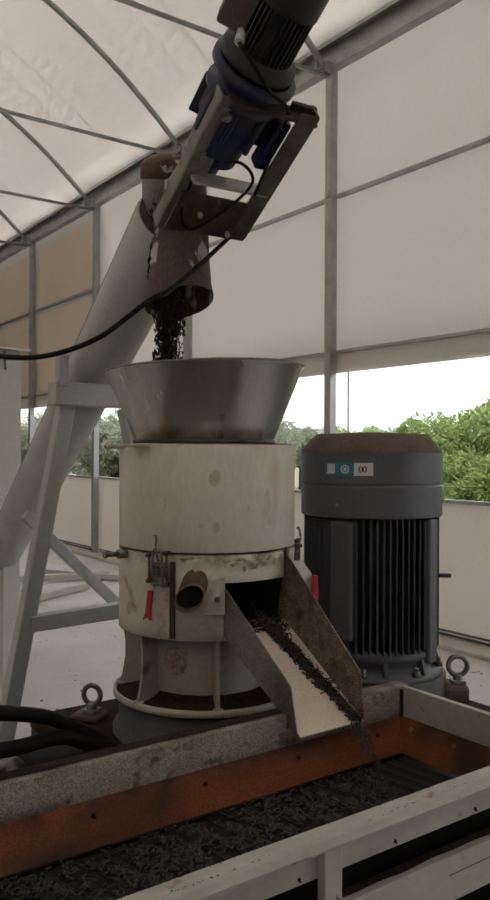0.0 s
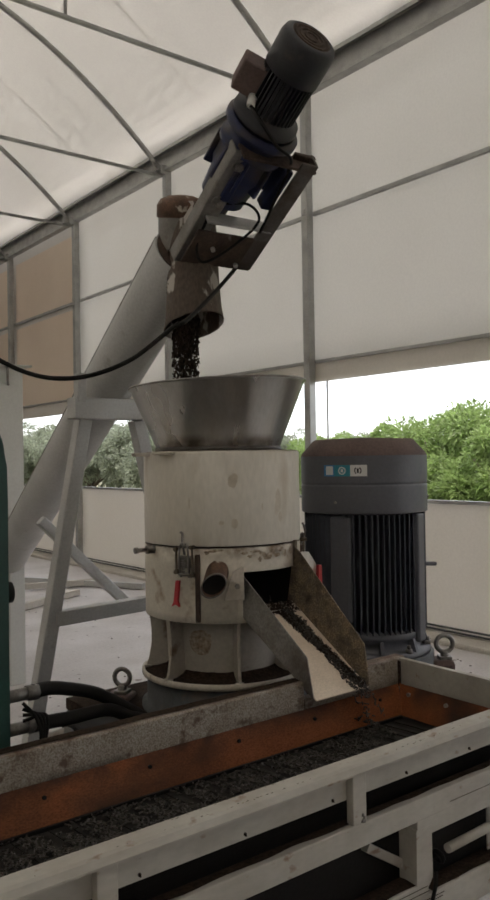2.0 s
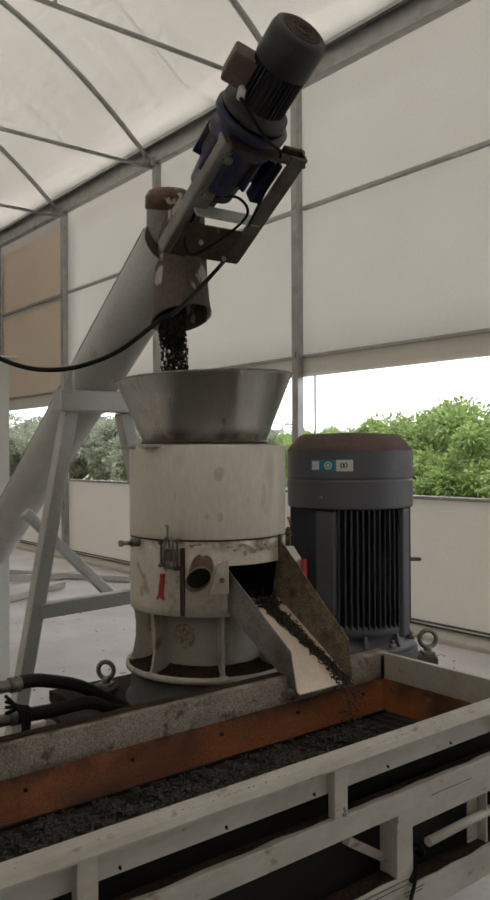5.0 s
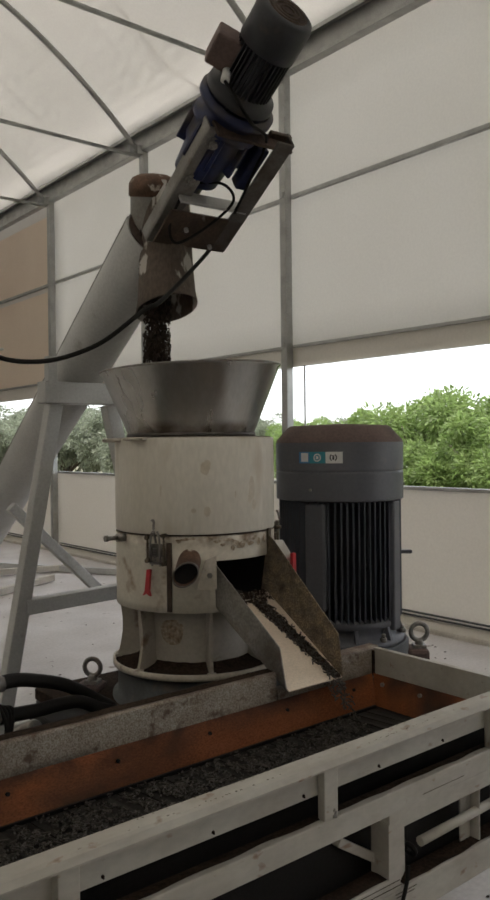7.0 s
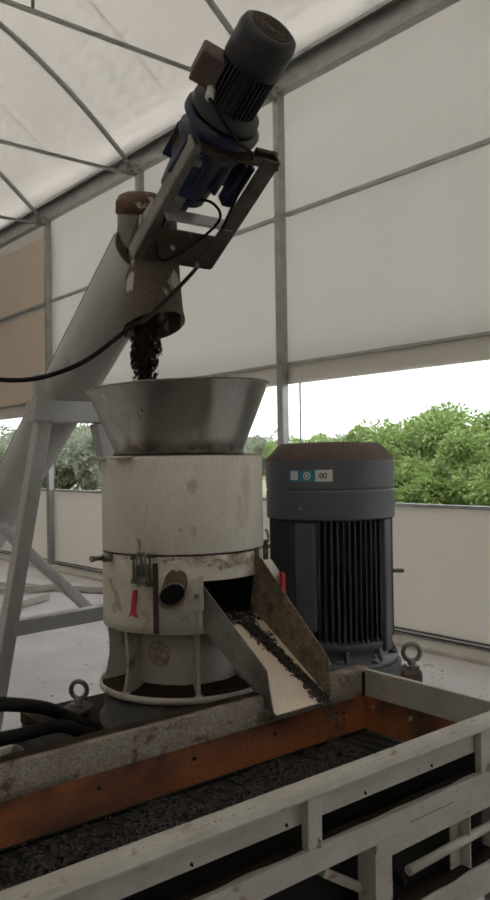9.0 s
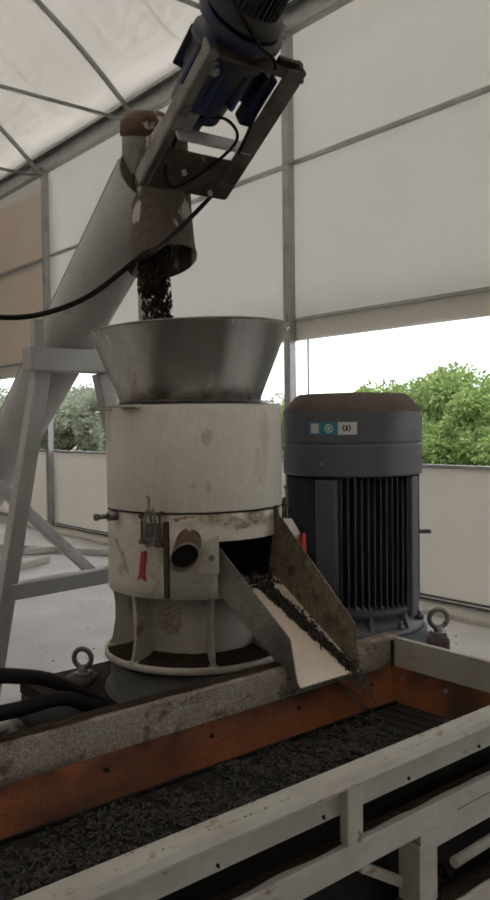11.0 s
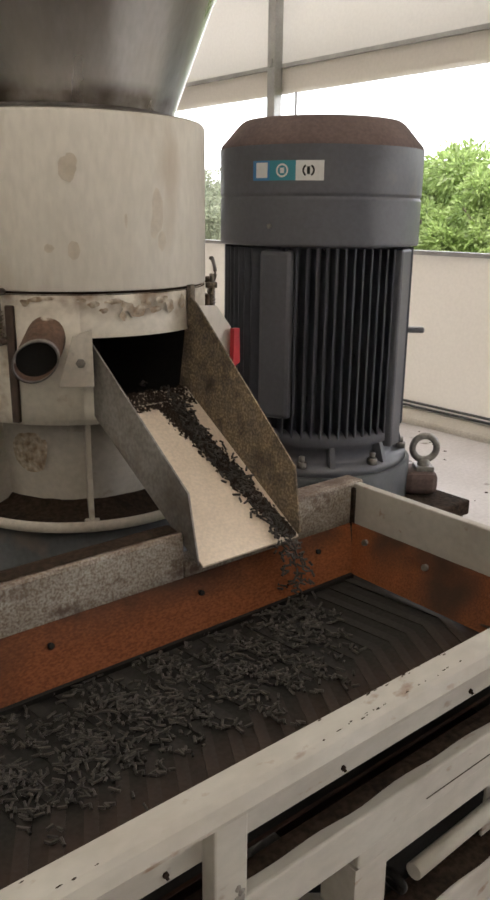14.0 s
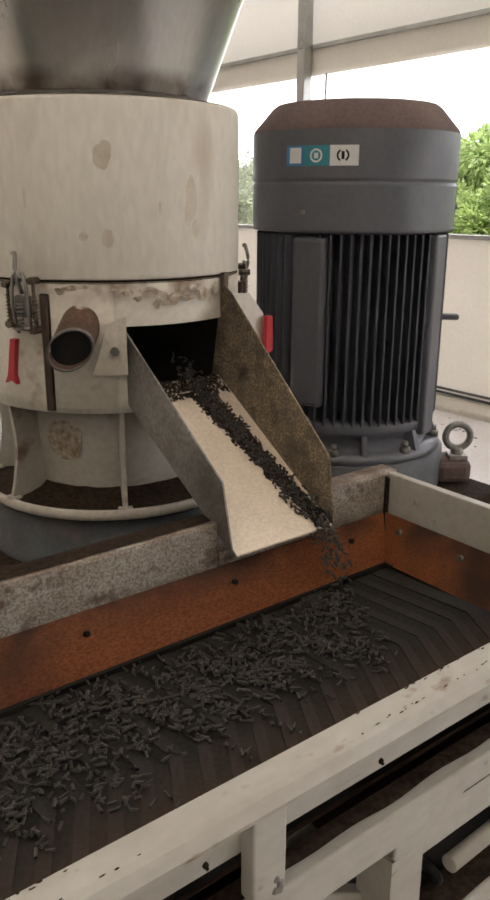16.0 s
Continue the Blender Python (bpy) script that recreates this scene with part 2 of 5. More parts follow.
dusted(M_CHUTE, 1.20, 1.15, (0.05, 0.036, 0.026), 2, 30.0, power=0.5)
M_PELLET = material("pellet", (0.060, 0.053, 0.046), 0.5, 0, (0.030, 0.026, 0.023), 60, 0.6, 300, 0.2, 0.1, vary=0.45, island=True, gloss=0.35)
M_MEAL = material("feed_meal", (0.034, 0.024, 0.018), 0.85, 0, (0.056, 0.040, 0.030), 60, 0.6, 300, 0.2, 0.0, vary=0.5, island=True, gloss=0.15)
M_FLOOR = material("concrete_floor", (0.56, 0.53, 0.51), 0.55, 0, (0.46, 0.43, 0.405), 1.6, 0.8, 40, 0.12, 0.1, stain=(0.18, 0.15, 0.125), stain_scale=7, stain_at=0.70, stain_soft=0.04)
M_KERB = material("kerb", (0.56, 0.53, 0.47), 0.8, 0, (0.46, 0.42, 0.36), 4, 0.7, 60, 0.15, 0.15)
M_GROUND = material("dry_grass_ground", (0.12, 0.13, 0.06), 0.95, 0, (0.20, 0.17, 0.11), 0.5, 0.9, 12, 0.3, 0.2)
M_BARK = material("bark", (0.10, 0.075, 0.055), 0.9, 0, (0.15, 0.12, 0.09), 12, 0.7, 60, 0.3, 0.4)
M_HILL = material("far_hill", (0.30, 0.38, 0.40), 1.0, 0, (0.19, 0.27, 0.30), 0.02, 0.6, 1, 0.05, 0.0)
M_WHITE = material("white_print", (0.75, 0.75, 0.73), 0.5, 0, (0.68, 0.68, 0.66), 20, 0.4, 90, 0.05, 0.0)
M_PRINTBLUE = material("blue_print", (0.05, 0.22, 0.46), 0.5, 0, (0.05, 0.2, 0.42), 20, 0.4, 90, 0.05, 0.0)
M_PRINTTEAL = material("teal_print", (0.03, 0.26, 0.33), 0.5, 0, (0.03, 0.23, 0.3), 20, 0.4, 90, 0.05, 0.0)
M_GOLD = material("amber_cloth_edge", (0.66, 0.58, 0.47), 0.7, 0, (0.5, 0.4, 0.3), 3, 0.5, 60, 0.05, 0.0)
M_LEDGE = material("ledge_brown", (0.26, 0.21, 0.16), 0.7, 0, (0.42, 0.36, 0.29), 30, 0.8, 70, 0.3, 0.2)
M_SMEAR = material("meal_smear", (0.27, 0.19, 0.12), 0.7, 0, (0.60, 0.53, 0.43), 60, 1.0, 90, 0.3, 0.1)
M_SPOT = material("brown_smear", (0.57, 0.50, 0.40), 0.6, 0, (0.64, 0.58, 0.49), 40, 0.8, 70, 0.1, 0.0)


def leaf_material(name, a, b2, share=0.35):
    m = material(name, a, 0.45, 0, b2, 2.0, 0.8, 30, 0.1, 0.0, vary=0.35, island=True)
    nt = m.node_tree
    b = nt.nodes["Principled BSDF"]
    tr = nt.nodes.new("ShaderNodeBsdfTranslucent")
    nt.links.new(b.inputs["Base Color"].links[0].from_socket, tr.inputs["Color"])
    mx = nt.nodes.new("ShaderNodeMixShader")
    mx.inputs[0].default_value = share
    nt.links.new(b.outputs[0], mx.inputs[1])
    nt.links.new(tr.outputs[0], mx.inputs[2])
    nt.links.new(mx.outputs[0], nt.nodes["Material Output"].inputs[0])
    return m


M_LEAF = leaf_material("mango_leaf", (0.22, 0.32, 0.10), (0.30, 0.39, 0.15), 0.6)
# Olive green paled in its colour for the haze over these trees.
M_LEAF_GREY = leaf_material("olive_leaf", (0.23, 0.26, 0.18), (0.29, 0.32, 0.235), 0.6)


# ---- mesh helpers ----
def box(bm, c, s, m=None, bevel=0.0):
    r = bmesh.ops.create_cube(bm, size=1.0)
    vs = r["verts"]
    for v in vs:
        v.co = Vector((v.co.x * s[0], v.co.y * s[1], v.co.z * s[2]))
    if bevel:
        es = list({e for v in vs for e in v.link_edges})
        out = bmesh.ops.bevel(bm, geom=es, offset=bevel, segments=2, affect="EDGES", profile=0.5)
        vs = list({v for f in out["faces"] for v in f.verts} | {v for v in vs if v.is_valid})
    mm = Matrix.Translation(c) @ (m or Matrix())
    for v in vs:
        v.co = mm @ v.co
    return vs


def rod(bm, p0, p1, r0, r1=None, seg=16, caps=True):
    p0, p1 = Vector(p0), Vector(p1)
    d = p1 - p0
    q = d.to_track_quat("Z", "Y").to_matrix()
    r1 = r0 if r1 is None else r1
    rings = []
    for p, r in ((p0, r0), (p1, r1)):
        rings.append([bm.verts.new(p + q @ Vector((r * math.cos(a), r * math.sin(a), 0))) for a in (2 * math.pi * k / seg for k in range(seg))])
    for k in range(seg):
        f = bm.faces.new((rings[0][k], rings[0][(k + 1) % seg], rings[1][(k + 1) % seg], rings[1][k]))
        f.smooth = True
    if caps:
        bm.faces.new(rings[0][::-1])
        bm.faces.new(rings[1])


def lathe(bm, profile, seg=48, m=None, start=0.0, sweep=360.0, close=False, smooth=True):
    """Turns (radius, height) points round z; close joins the last to the first."""
    m = m or Matrix()
    full = sweep >= 360
    n = seg if full else seg + 1
    rings = []
    for r, z in profile:
        rings.append([bm.verts.new(m @ Vector((r * math.cos(a), r * math.sin(a), z))) for a in (radians(start) + radians(sweep) * k / seg for k in range(n))])
    pairs = list(zip(rings, rings[1:])) + ([(rings[-1], rings[0])] if close else [])
    for a, b in pairs:
        for k in range(seg):
            j = (k + 1) % n
            f = bm.faces.new((a[k], a[j], b[j], b[k]))
            f.smooth = smooth
    return rings


def sweep_tube(bm, pts, r, seg=10, caps=True):
    pts = [Vector(p) for p in pts]
    rings = []
    for i, p in enumerate(pts):
        d = (pts[min(i + 1, len(pts) - 1)] - pts[max(i - 1, 0)]).normalized()
        q = d.to_track_quat("Z", "Y").to_matrix()
        rings.append([bm.verts.new(p + q @ Vector((r * math.cos(a), r * math.sin(a), 0))) for a in (2 * math.pi * k / seg for k in range(seg))])
    for a, b in zip(rings, rings[1:]):
        for k in range(seg):
            bm.faces.new((a[k], a[(k + 1) % seg], b[(k + 1) % seg], b[k])).smooth = True
    if caps:
        bm.faces.new(rings[0][::-1])
        bm.faces.new(rings[-1])


def smooth_path(pts, steps=8):
    """Catmull-Rom through the points."""
    p = [Vector(a) for a in pts]
    p = [p[0] * 2 - p[1]] + p + [p[-1] * 2 - p[-2]]
    out = []
    for i in range(1, len(p) - 2):
        for k in range(steps):
            t = k / steps
            a, b, c, d = p[i - 1], p[i], p[i + 1], p[i + 2]
            out.append(0.5 * ((2 * b) + (c - a) * t + (2 * a - 5 * b + 4 * c - d) * t * t + (3 * b - a - 3 * c + d) * t ** 3))
    return out + [p[-2]]


def slab(bm, poly, d):
    """A flat polygon, thickened by the vector d."""
    d = Vector(d)
    a = [bm.verts.new(Vector(p)) for p in poly]
    b = [bm.verts.new(Vector(p) + d) for p in poly]
    n = len(poly)
    bm.faces.new(a)
    bm.faces.new(b[::-1])
    for k in range(n):
        bm.faces.new((a[k], b[k], b[(k + 1) % n], a[(k + 1) % n]))


def beam(bm, p0, p1, w, h, up=(0, 0, 1), bevel=0.003):
    """A square bar from p0 to p1, w wide and h high."""
    p0, p1 = Vector(p0), Vector(p1)
    z = (p1 - p0).normalized()
    x = Vector(up).cross(z)
    x = x.normalized() if x.length > 1e-4 else Vector((1, 0, 0))
    y = z.cross(x)
    m = Matrix((x, y, z)).transposed().to_4x4()
    box(bm, (p0 + p1) / 2, (w, h, (p1 - p0).length), m, bevel)


def mesh_of(name, bm, mat):
    bmesh.ops.recalc_face_normals(bm, faces=bm.faces)
    me = bpy.data.meshes.new(name)
    bm.to_mesh(me)
    bm.free()
    me.materials.append(mat)
    return me


def part(name, bm, mat, parent=None, label=""):
    ob = new(name, mesh_of(name, bm, mat))
    if parent:
        ob.parent = parent
        p = parent
        m = Matrix()
        while p:
            m = p.matrix_basis @ m if p.parent is None else p.matrix_parent_inverse @ p.matrix_basis @ m
            p = p.parent
        if parent.get("local") is None:
            ob.matrix_parent_inverse = m.inverted()
    if label:
        ob["label"] = label
    return ob


def thing(name, at, label, category, group="", turn=None):
    e = new(name)
    e.empty_display_size = 0.1
    e.matrix_basis = turn if turn is not None else Matrix.Translation(at)
    return tagged(e, label, category, group)


def setting(name, bm, mat, label=""):
    ob = new(name, mesh_of(name, bm, mat))
    return tagged(ob, label, "", "", "structure")


def one(fn, *a, **k):
    bm = bmesh.new()
    fn(bm, *a, **k)
    return bm


# ---- the tent ----
WX, WL = 5.95, -2.35
MID = (WX + WL) / 2
Y0, Y1 = -8.46, 21.7
POSTS = [6.61 + 3.02 * k for k in range(-5, 6)]
SILL, HEAD, LATH, RAIL, EAVE = 1.33, 2.68, 2.915, 4.64, 6.05


def arch(x):
    return 8.02 - 0.12 * (x - MID) ** 2


def roof(x):
    """The cloth lies on the arches and is drawn up over the eave channels."""
    d = min(WX - x, x - WL)
    return arch(x) + 0.045 + 0.38 * math.exp(-(d / 0.36) ** 2)


setting("floor", one(box, (MID, (Y0 + Y1) / 2, -0.1), (WX - WL + 0.6, Y1 - Y0 + 0.4, 0.2)), M_FLOOR, "pale stained concrete floor")

bm = bmesh.new()
S = 600
gv = [bm.verts.new((x, y, -0.06)) for x, y in ((-S, -S), (S, -S), (S, S), (-S, S))]
bm.faces.new(gv)
setting("ground", bm, M_GROUND, "dry grassy ground")


def wall_side(x, side):
    """One long side: low cloth, opening, upper cloth with laths, in bays between the posts."""
    t = 0.012
    sg = "east" if side > 0 else "west"
    bm = bmesh.new()
    box(bm, (x + 0.075 * side, (Y0 + Y1) / 2, (0.04 + SILL) / 2), (t, Y1 - Y0, SILL - 0.04))
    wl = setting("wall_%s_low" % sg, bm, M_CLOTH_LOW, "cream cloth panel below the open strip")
    bm = bmesh.new()
    y_b = 12.72 if side > 0 else Y1
    for a, b in ((Y0, y_b),):
        m = int((b - a) / 0.5)
        rows = []
        for j in range(7):
            z = HEAD + 0.03 + (EAVE + 0.12 - HEAD) * j / 6
            rows.append([bm.verts.new((x + (0.075 + 0.012 * math.sin(i * 2.1 + j)) * side, a + (b - a) * i / m, z)) for i in range(m + 1)])
        for r0, r1 in zip(rows, rows[1:]):
            for i in range(m):
                bm.faces.new((r0[i], r0[i + 1], r1[i + 1], r1[i])).smooth = True
    bmesh.ops.solidify(bm, geom=bm.faces[:], thickness=0.006)
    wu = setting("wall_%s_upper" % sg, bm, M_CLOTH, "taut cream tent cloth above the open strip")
    # unseen west opening is closed with added cloth, to dim that side
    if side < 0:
        part("drop_cloth", one(box, (x + 0.085 * side, (Y0 + Y1) / 2, (SILL + HEAD) / 2 + 0.03), (t, Y1 - Y0, HEAD - SILL + 0.1)), M_CLOTH, wl, "unseen cloth added over the west opening to cut light")
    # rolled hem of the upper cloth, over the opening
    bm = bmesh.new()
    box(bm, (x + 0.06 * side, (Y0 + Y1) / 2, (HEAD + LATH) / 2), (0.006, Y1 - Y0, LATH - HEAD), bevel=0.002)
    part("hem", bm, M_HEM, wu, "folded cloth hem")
    for z, w in ((LATH, 0.035), (RAIL, 0.045)):
        for a, b in zip(POSTS, POSTS[1:]):
            part("lath", one(beam, (x + 0.03 * side, a + 0.06, z), (x + 0.03 * side, b - 0.06, z), w, w), M_GALV, wu, "grey steel lath")
    for a, b in zip(POSTS, POSTS[1:]):
        part("sill_rail", one(box, (x + 0.05 * side, (a + b) / 2, SILL + 0.01), (0.06, b - a - 0.12, 0.035), bevel=0.004), M_GALV, wl, "grey steel sill rail")
        for z in (0.070, 0.105):
            part("foot_lath", one(box, (x + 0.05 * side, (a + b) / 2, z), (0.03, b - a - 0.12, 0.014)), M_DARK, wl)
    setting("kerb_%s" % sg, one(box, (x - 0.02 * side, (Y0 + Y1) / 2, 0.0), (0.42, Y1 - Y0, 0.10), bevel=0.02), M_KERB, "dusty concrete kerb under the cloth")
    # eave beam, a channel
    bm = bmesh.new()
    zc = EAVE + 0.15
    box(bm, (x + 0.02 * side, (Y0 + Y1) / 2, zc), (0.012, Y1 - Y0, 0.33))
    for dz in (-0.159, 0.159):
        box(bm, (x - 0.035 * side, (Y0 + Y1) / 2, zc + dz), (0.10, Y1 - Y0, 0.012))
    for dz in (-0.14, 0.14):
        box(bm, (x - 0.085 * side, (Y0 + Y1) / 2, zc + dz), (0.008, Y1 - Y0, 0.045))
    setting("eave_beam_%s" % sg, bm, M_GALV, "long galvanised steel eave channel")
    return wl, wu


wall_side(WX, 1)
wall_side(WL, -1)

# brown cloth between the farther posts
bm = bmesh.new()
box(bm, (WX + 0.09, (12.72 + Y1) / 2, (HEAD + EAVE + 0.15) / 2), (0.006, Y1 - 12.72, EAVE + 0.15 - HEAD))
far_wall = setting("wall_east_far", bm, M_CLOTH, "cream tent cloth")
for a, b in zip(POSTS, POSTS[1:]):
    if a > 12:
        for z0, z1 in ((LATH + 0.02, RAIL - 0.1), (RAIL + 0.02, EAVE - 0.18)):
            part("brown_sheet", one(box, (WX + 0.062, (a + b) / 2, (z0 + z1) / 2), (0.008, b - a - 0.20, z1 - z0), bevel=0.003), M_BROWN, far_wall, "brown cloth panel")

# gable ends, closed with cloth; the unseen south one keeps light out
def gable(name, y):
    bm = bmesh.new()
    xs = [WL + (WX - WL) * k / 24 for k in range(25)]
    lo = [bm.verts.new((x, y, 0.0)) for x in xs]
    hi = [bm.verts.new((x, y, roof(x))) for x in xs]
    for k in range(24):
        bm.faces.new((lo[k], lo[k + 1], hi[k + 1], hi[k]))
    bmesh.ops.solidify(bm, geom=bm.faces[:], thickness=0.006)
    setting(name, bm, M_CLOTH, "cream cloth gable")


gable("wall_south", Y0)
gable("wall_north", Y1)

bm = bmesh.new()
nx, ny = 56, 60
rows = []
for j in range(ny + 1):
    y = Y0 + (Y1 - Y0) * j / ny
    sag = 0.035 * math.sin(math.pi * ((y - POSTS[0]) / 3.02 % 1.0))
    rows.append([bm.verts.new((WL + (WX - WL) * i / nx, y, roof(WL + (WX - WL) * i / nx) - sag)) for i in range(nx + 1)])
for r0, r1 in zip(rows, rows[1:]):
    for i in range(nx):
        bm.faces.new((r0[i], r0[i + 1], r1[i + 1], r1[i])).smooth = True
bmesh.ops.solidify(bm, geom=bm.faces[:], thickness=0.005)
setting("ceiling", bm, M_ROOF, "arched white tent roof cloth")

# thin seams of the roof cloth between the ribs
for a in POSTS[:-1]:
    y = a + 1.51
    bm = bmesh.new()
    sweep_tube(bm, [(WL + (WX - WL) * i / 40, y, roof(WL + (WX - WL) * i / 40) - 0.010) for i in range(41)], 0.007, 6)
    setting("trim_seam", bm, M_GOLD, "sewn seam of the roof cloth")


def frame_rib(y):
    """Two posts, the arched tube and the tie between them."""
    e = thing("tent_frame", (MID, y, 0), "galvanised steel tent frame of posts, arch and tie", "tent frame", "tent frames along the hall")
    for x, sg in ((WX, 1), (WL, -1)):
        p = part("post", one(box, (x - 0.02 * sg, y, (EAVE + 0.05) / 2 + 0.02), (0.10, 0.10, EAVE - 0.02), bevel=0.008), M_GALV, e, "square steel post")
        bm = bmesh.new()
        box(bm, (x - 0.14 * sg, y, EAVE + 0.0), (0.22, 0.012, 0.15))
        box(bm, (x - 0.10 * sg, y - 0.03, EAVE + 0.0), (0.10, 0.05, 0.13), bevel=0.01)
        b = part("bracket", bm, M_GALV, e, "bolted corner bracket")
        for dx, dz in ((-0.05, 0.04), (-0.05, -0.04), (-0.2, 0.04), (-0.2, -0.03)):
            part("bolt", one(rod, (x + dx * sg, y - 0.065, EAVE + dz), (x + dx * sg, y + 0.02, EAVE + dz), 0.012, seg=6), M_GALV, b)
        for z in (LATH, RAIL):
            part("clip", one(box, (x - 0.075 * sg, y, z + 0.02), (0.02, 0.05, 0.07), bevel=0.004), M_GALV, e)
    bm = bmesh.new()
    sweep_tube(bm, [(x, y, arch(x) - 0.03) for x in (WX - 0.1 - (WX - WL - 0.2) * i / 40 for i in range(41))], 0.038, 10)
    part("arch_tube", bm, M_GALV, e, "bent steel arch tube")
    part("tie_tube", one(rod, (WX - 0.1, y, 5.965), (WL + 0.1, y, 5.965), 0.026, seg=10), M_GALV, e)
    for x in (MID + 0.0, MID + 1.1, MID - 1.1):
        part("hanger", one(rod, (x, y, 5.965), (x, y, arch(x) - 0.03), 0.018, seg=8), M_GALV, e)
    return e


rib = frame_rib(POSTS[0])
for y in POSTS[1:]:
    copy_thing(rib, Matrix.Translation((MID, y, 0)))

# a thin upright wire in the opening
part("wire", one(rod, (WX + 0.03, 6.37, SILL), (WX + 0.03, 6.37, HEAD), 0.011, seg=8), M_GALV,
     thing("stay_wire", (WX, 6.37, SILL), "thin steel stay in the open strip", "wire"))


# ---- outside ----
def leaf_cloud(seed, radius, n, leaf, flat):
    """A crown of many small leaves in clumps with gaps."""
    rnd = random.Random(seed)
    clumps = []
    for _ in range(46):
        a, b = rnd.uniform(0, 6.283), rnd.uniform(-0.7, 1.0)
        rr = radius * rnd.uniform(0.45, 1.0)
        c = math.sqrt(max(0, 1 - b * b * 0.8))
        clumps.append((Vector((rr * c * math.cos(a), rr * c * math.sin(a), rr * b * flat)), radius * rnd.uniform(0.14, 0.30)))
    vs, fs = [], []
    for k in range(n):
        c, r = clumps[rnd.randrange(len(clumps))]
        d = Vector((rnd.gauss(0, 1), rnd.gauss(0, 1), rnd.gauss(0, 1))).normalized()
        p = c + d * r * rnd.uniform(0.55, 1.05)
        out = (d + Vector((0, 0, -0.5 + rnd.uniform(-0.3, 0.5)))).normalized()
        side = out.cross(Vector((rnd.uniform(-1, 1), rnd.uniform(-1, 1), rnd.uniform(-1, 1)))).normalized()
        ln, w = leaf * rnd.uniform(0.7, 1.3), leaf * rnd.uniform(0.16, 0.26)
        up = out.cross(side) * (0.12 * ln)
        i = len(vs)
        vs += [p, p + out * ln * 0.45 + side * w + up, p + out * ln - up, p + out * ln * 0.45 - side * w + up]
        fs.append((i, i + 1, i + 2, i + 3))
    me = bpy.data.meshes.new("crown")
    me.from_pydata([tuple(v) for v in vs], [], fs)
    return me


def tree(seed, height, radius, leaf_mat, n, label):
    e = thing("tree", (0, 0, 0), label, "tree", "trees outside the tent")
    rnd = random.Random(seed)
    bm = bmesh.new()
    fork = height * 0.32
    sweep_tube(bm, [(0, 0, -0.1), (0.04, 0.02, fork * 0.5), (0.02, -0.03, fork)], 0.09, 9)
    for k in range(6):
        a = k * 1.05 + rnd.uniform(-0.3, 0.3)
        q = Vector((math.cos(a) * radius * 0.6, math.sin(a) * radius * 0.6, height * rnd.uniform(0.55, 0.85)))
        rod(bm, (0.02, -0.03, fork * 0.95), q * 0.55 + Vector((0, 0, fork * 0.4)), 0.055, 0.035, 7)
        rod(bm, q * 0.55 + Vector((0, 0, fork * 0.4)), q, 0.035, 0.012, 7)
    part("trunk", bm, M_BARK, e)
    me = leaf_cloud(seed, radius, n, 0.125, 0.75)
    me.materials.append(leaf_mat)
    c = new("crown", me)
    c.parent = e
    c.location = (0, 0, height - radius * 0.72)
    return e


T_A = tree(3, 2.7, 1.5, M_LEAF, 17000, "bushy bright green mango tree")
T_B = tree(8, 2.45, 1.4, M_LEAF, 15000, "low bright green leafy tree")
T_C = tree(12, 2.75, 1.55, M_LEAF_GREY, 15000, "dull olive green bushy tree")
for src, spots in ((T_A, [(12.6, 9.9, 1.0), (11.9, 7.7, 0.92), (12.2, 5.2, 0.96), (13.4, 3.0, 1.05), (13.6, 11.3, 0.95), (12.4, 0.4, 1.0), (13.0, -3.0, 1.0)]),
                   (T_B, [(10.8, 8.9, 0.72), (11.0, 10.7, 0.74), (10.9, 6.3, 0.74), (14.5, 8.4, 1.1), (15.0, 13.6, 0.85), (10.6, 3.8, 0.75), (17, 16.5, 0.95), (19, 19.5, 1.0), (22, 23, 1.1)]),
                   (T_C, [(11.6, 16.2, 0.86), (11.8, 18.8, 0.95), (12.6, 21.5, 1.08), (12.2, 24.4, 1.1), (13.5, 27.5, 1.15), (12.5, 31, 1.15), (15, 24, 1.2), (16, 30, 1.25), (14.5, 35, 1.3), (20, 27, 1.2),
                            (25, 30, 1.2), (28, 25, 1.1), (30, 20, 1.0), (24, 18, 0.9), (34, 32, 1.2)])):
    first = True
    for k, (x, y, s) in enumerate(spots):
        m = pose(x, y, -0.06 - (1 - s) * 0.0, 0, 0, k * 67 + x * 31)
        if first:
            src.scale = (1, 1, 1)
        c = src if first else copy_thing(src, m)
        c.matrix_basis = m @ Matrix.Diagonal((s, s, s, 1))
        first = False

# distant hills, with the haze put into their blue colour
bm = bmesh.new()
n = 90
lo, hi = [], []
for k in range(n + 1):
    a = radians(-20 + 130 * k / n)
    z = 9 + 5 * noise.noise(Vector((k * 0.13, 1.7, 0))) + 3 * noise.noise(Vector((k * 0.4, 4.1, 0)))
    lo.append(bm.verts.new((420 * math.cos(a), 420 * math.sin(a), -1)))
    hi.append(bm.verts.new((450 * math.cos(a), 450 * math.sin(a), z)))
for k in range(n):
    bm.faces.new((lo[k], lo[k + 1], hi[k + 1], hi[k]))
setting("backdrop", bm, M_HILL, "distant hills coloured blue for haze")


# ---- pellet mill ----
CX, CY = 1.695, 2.60
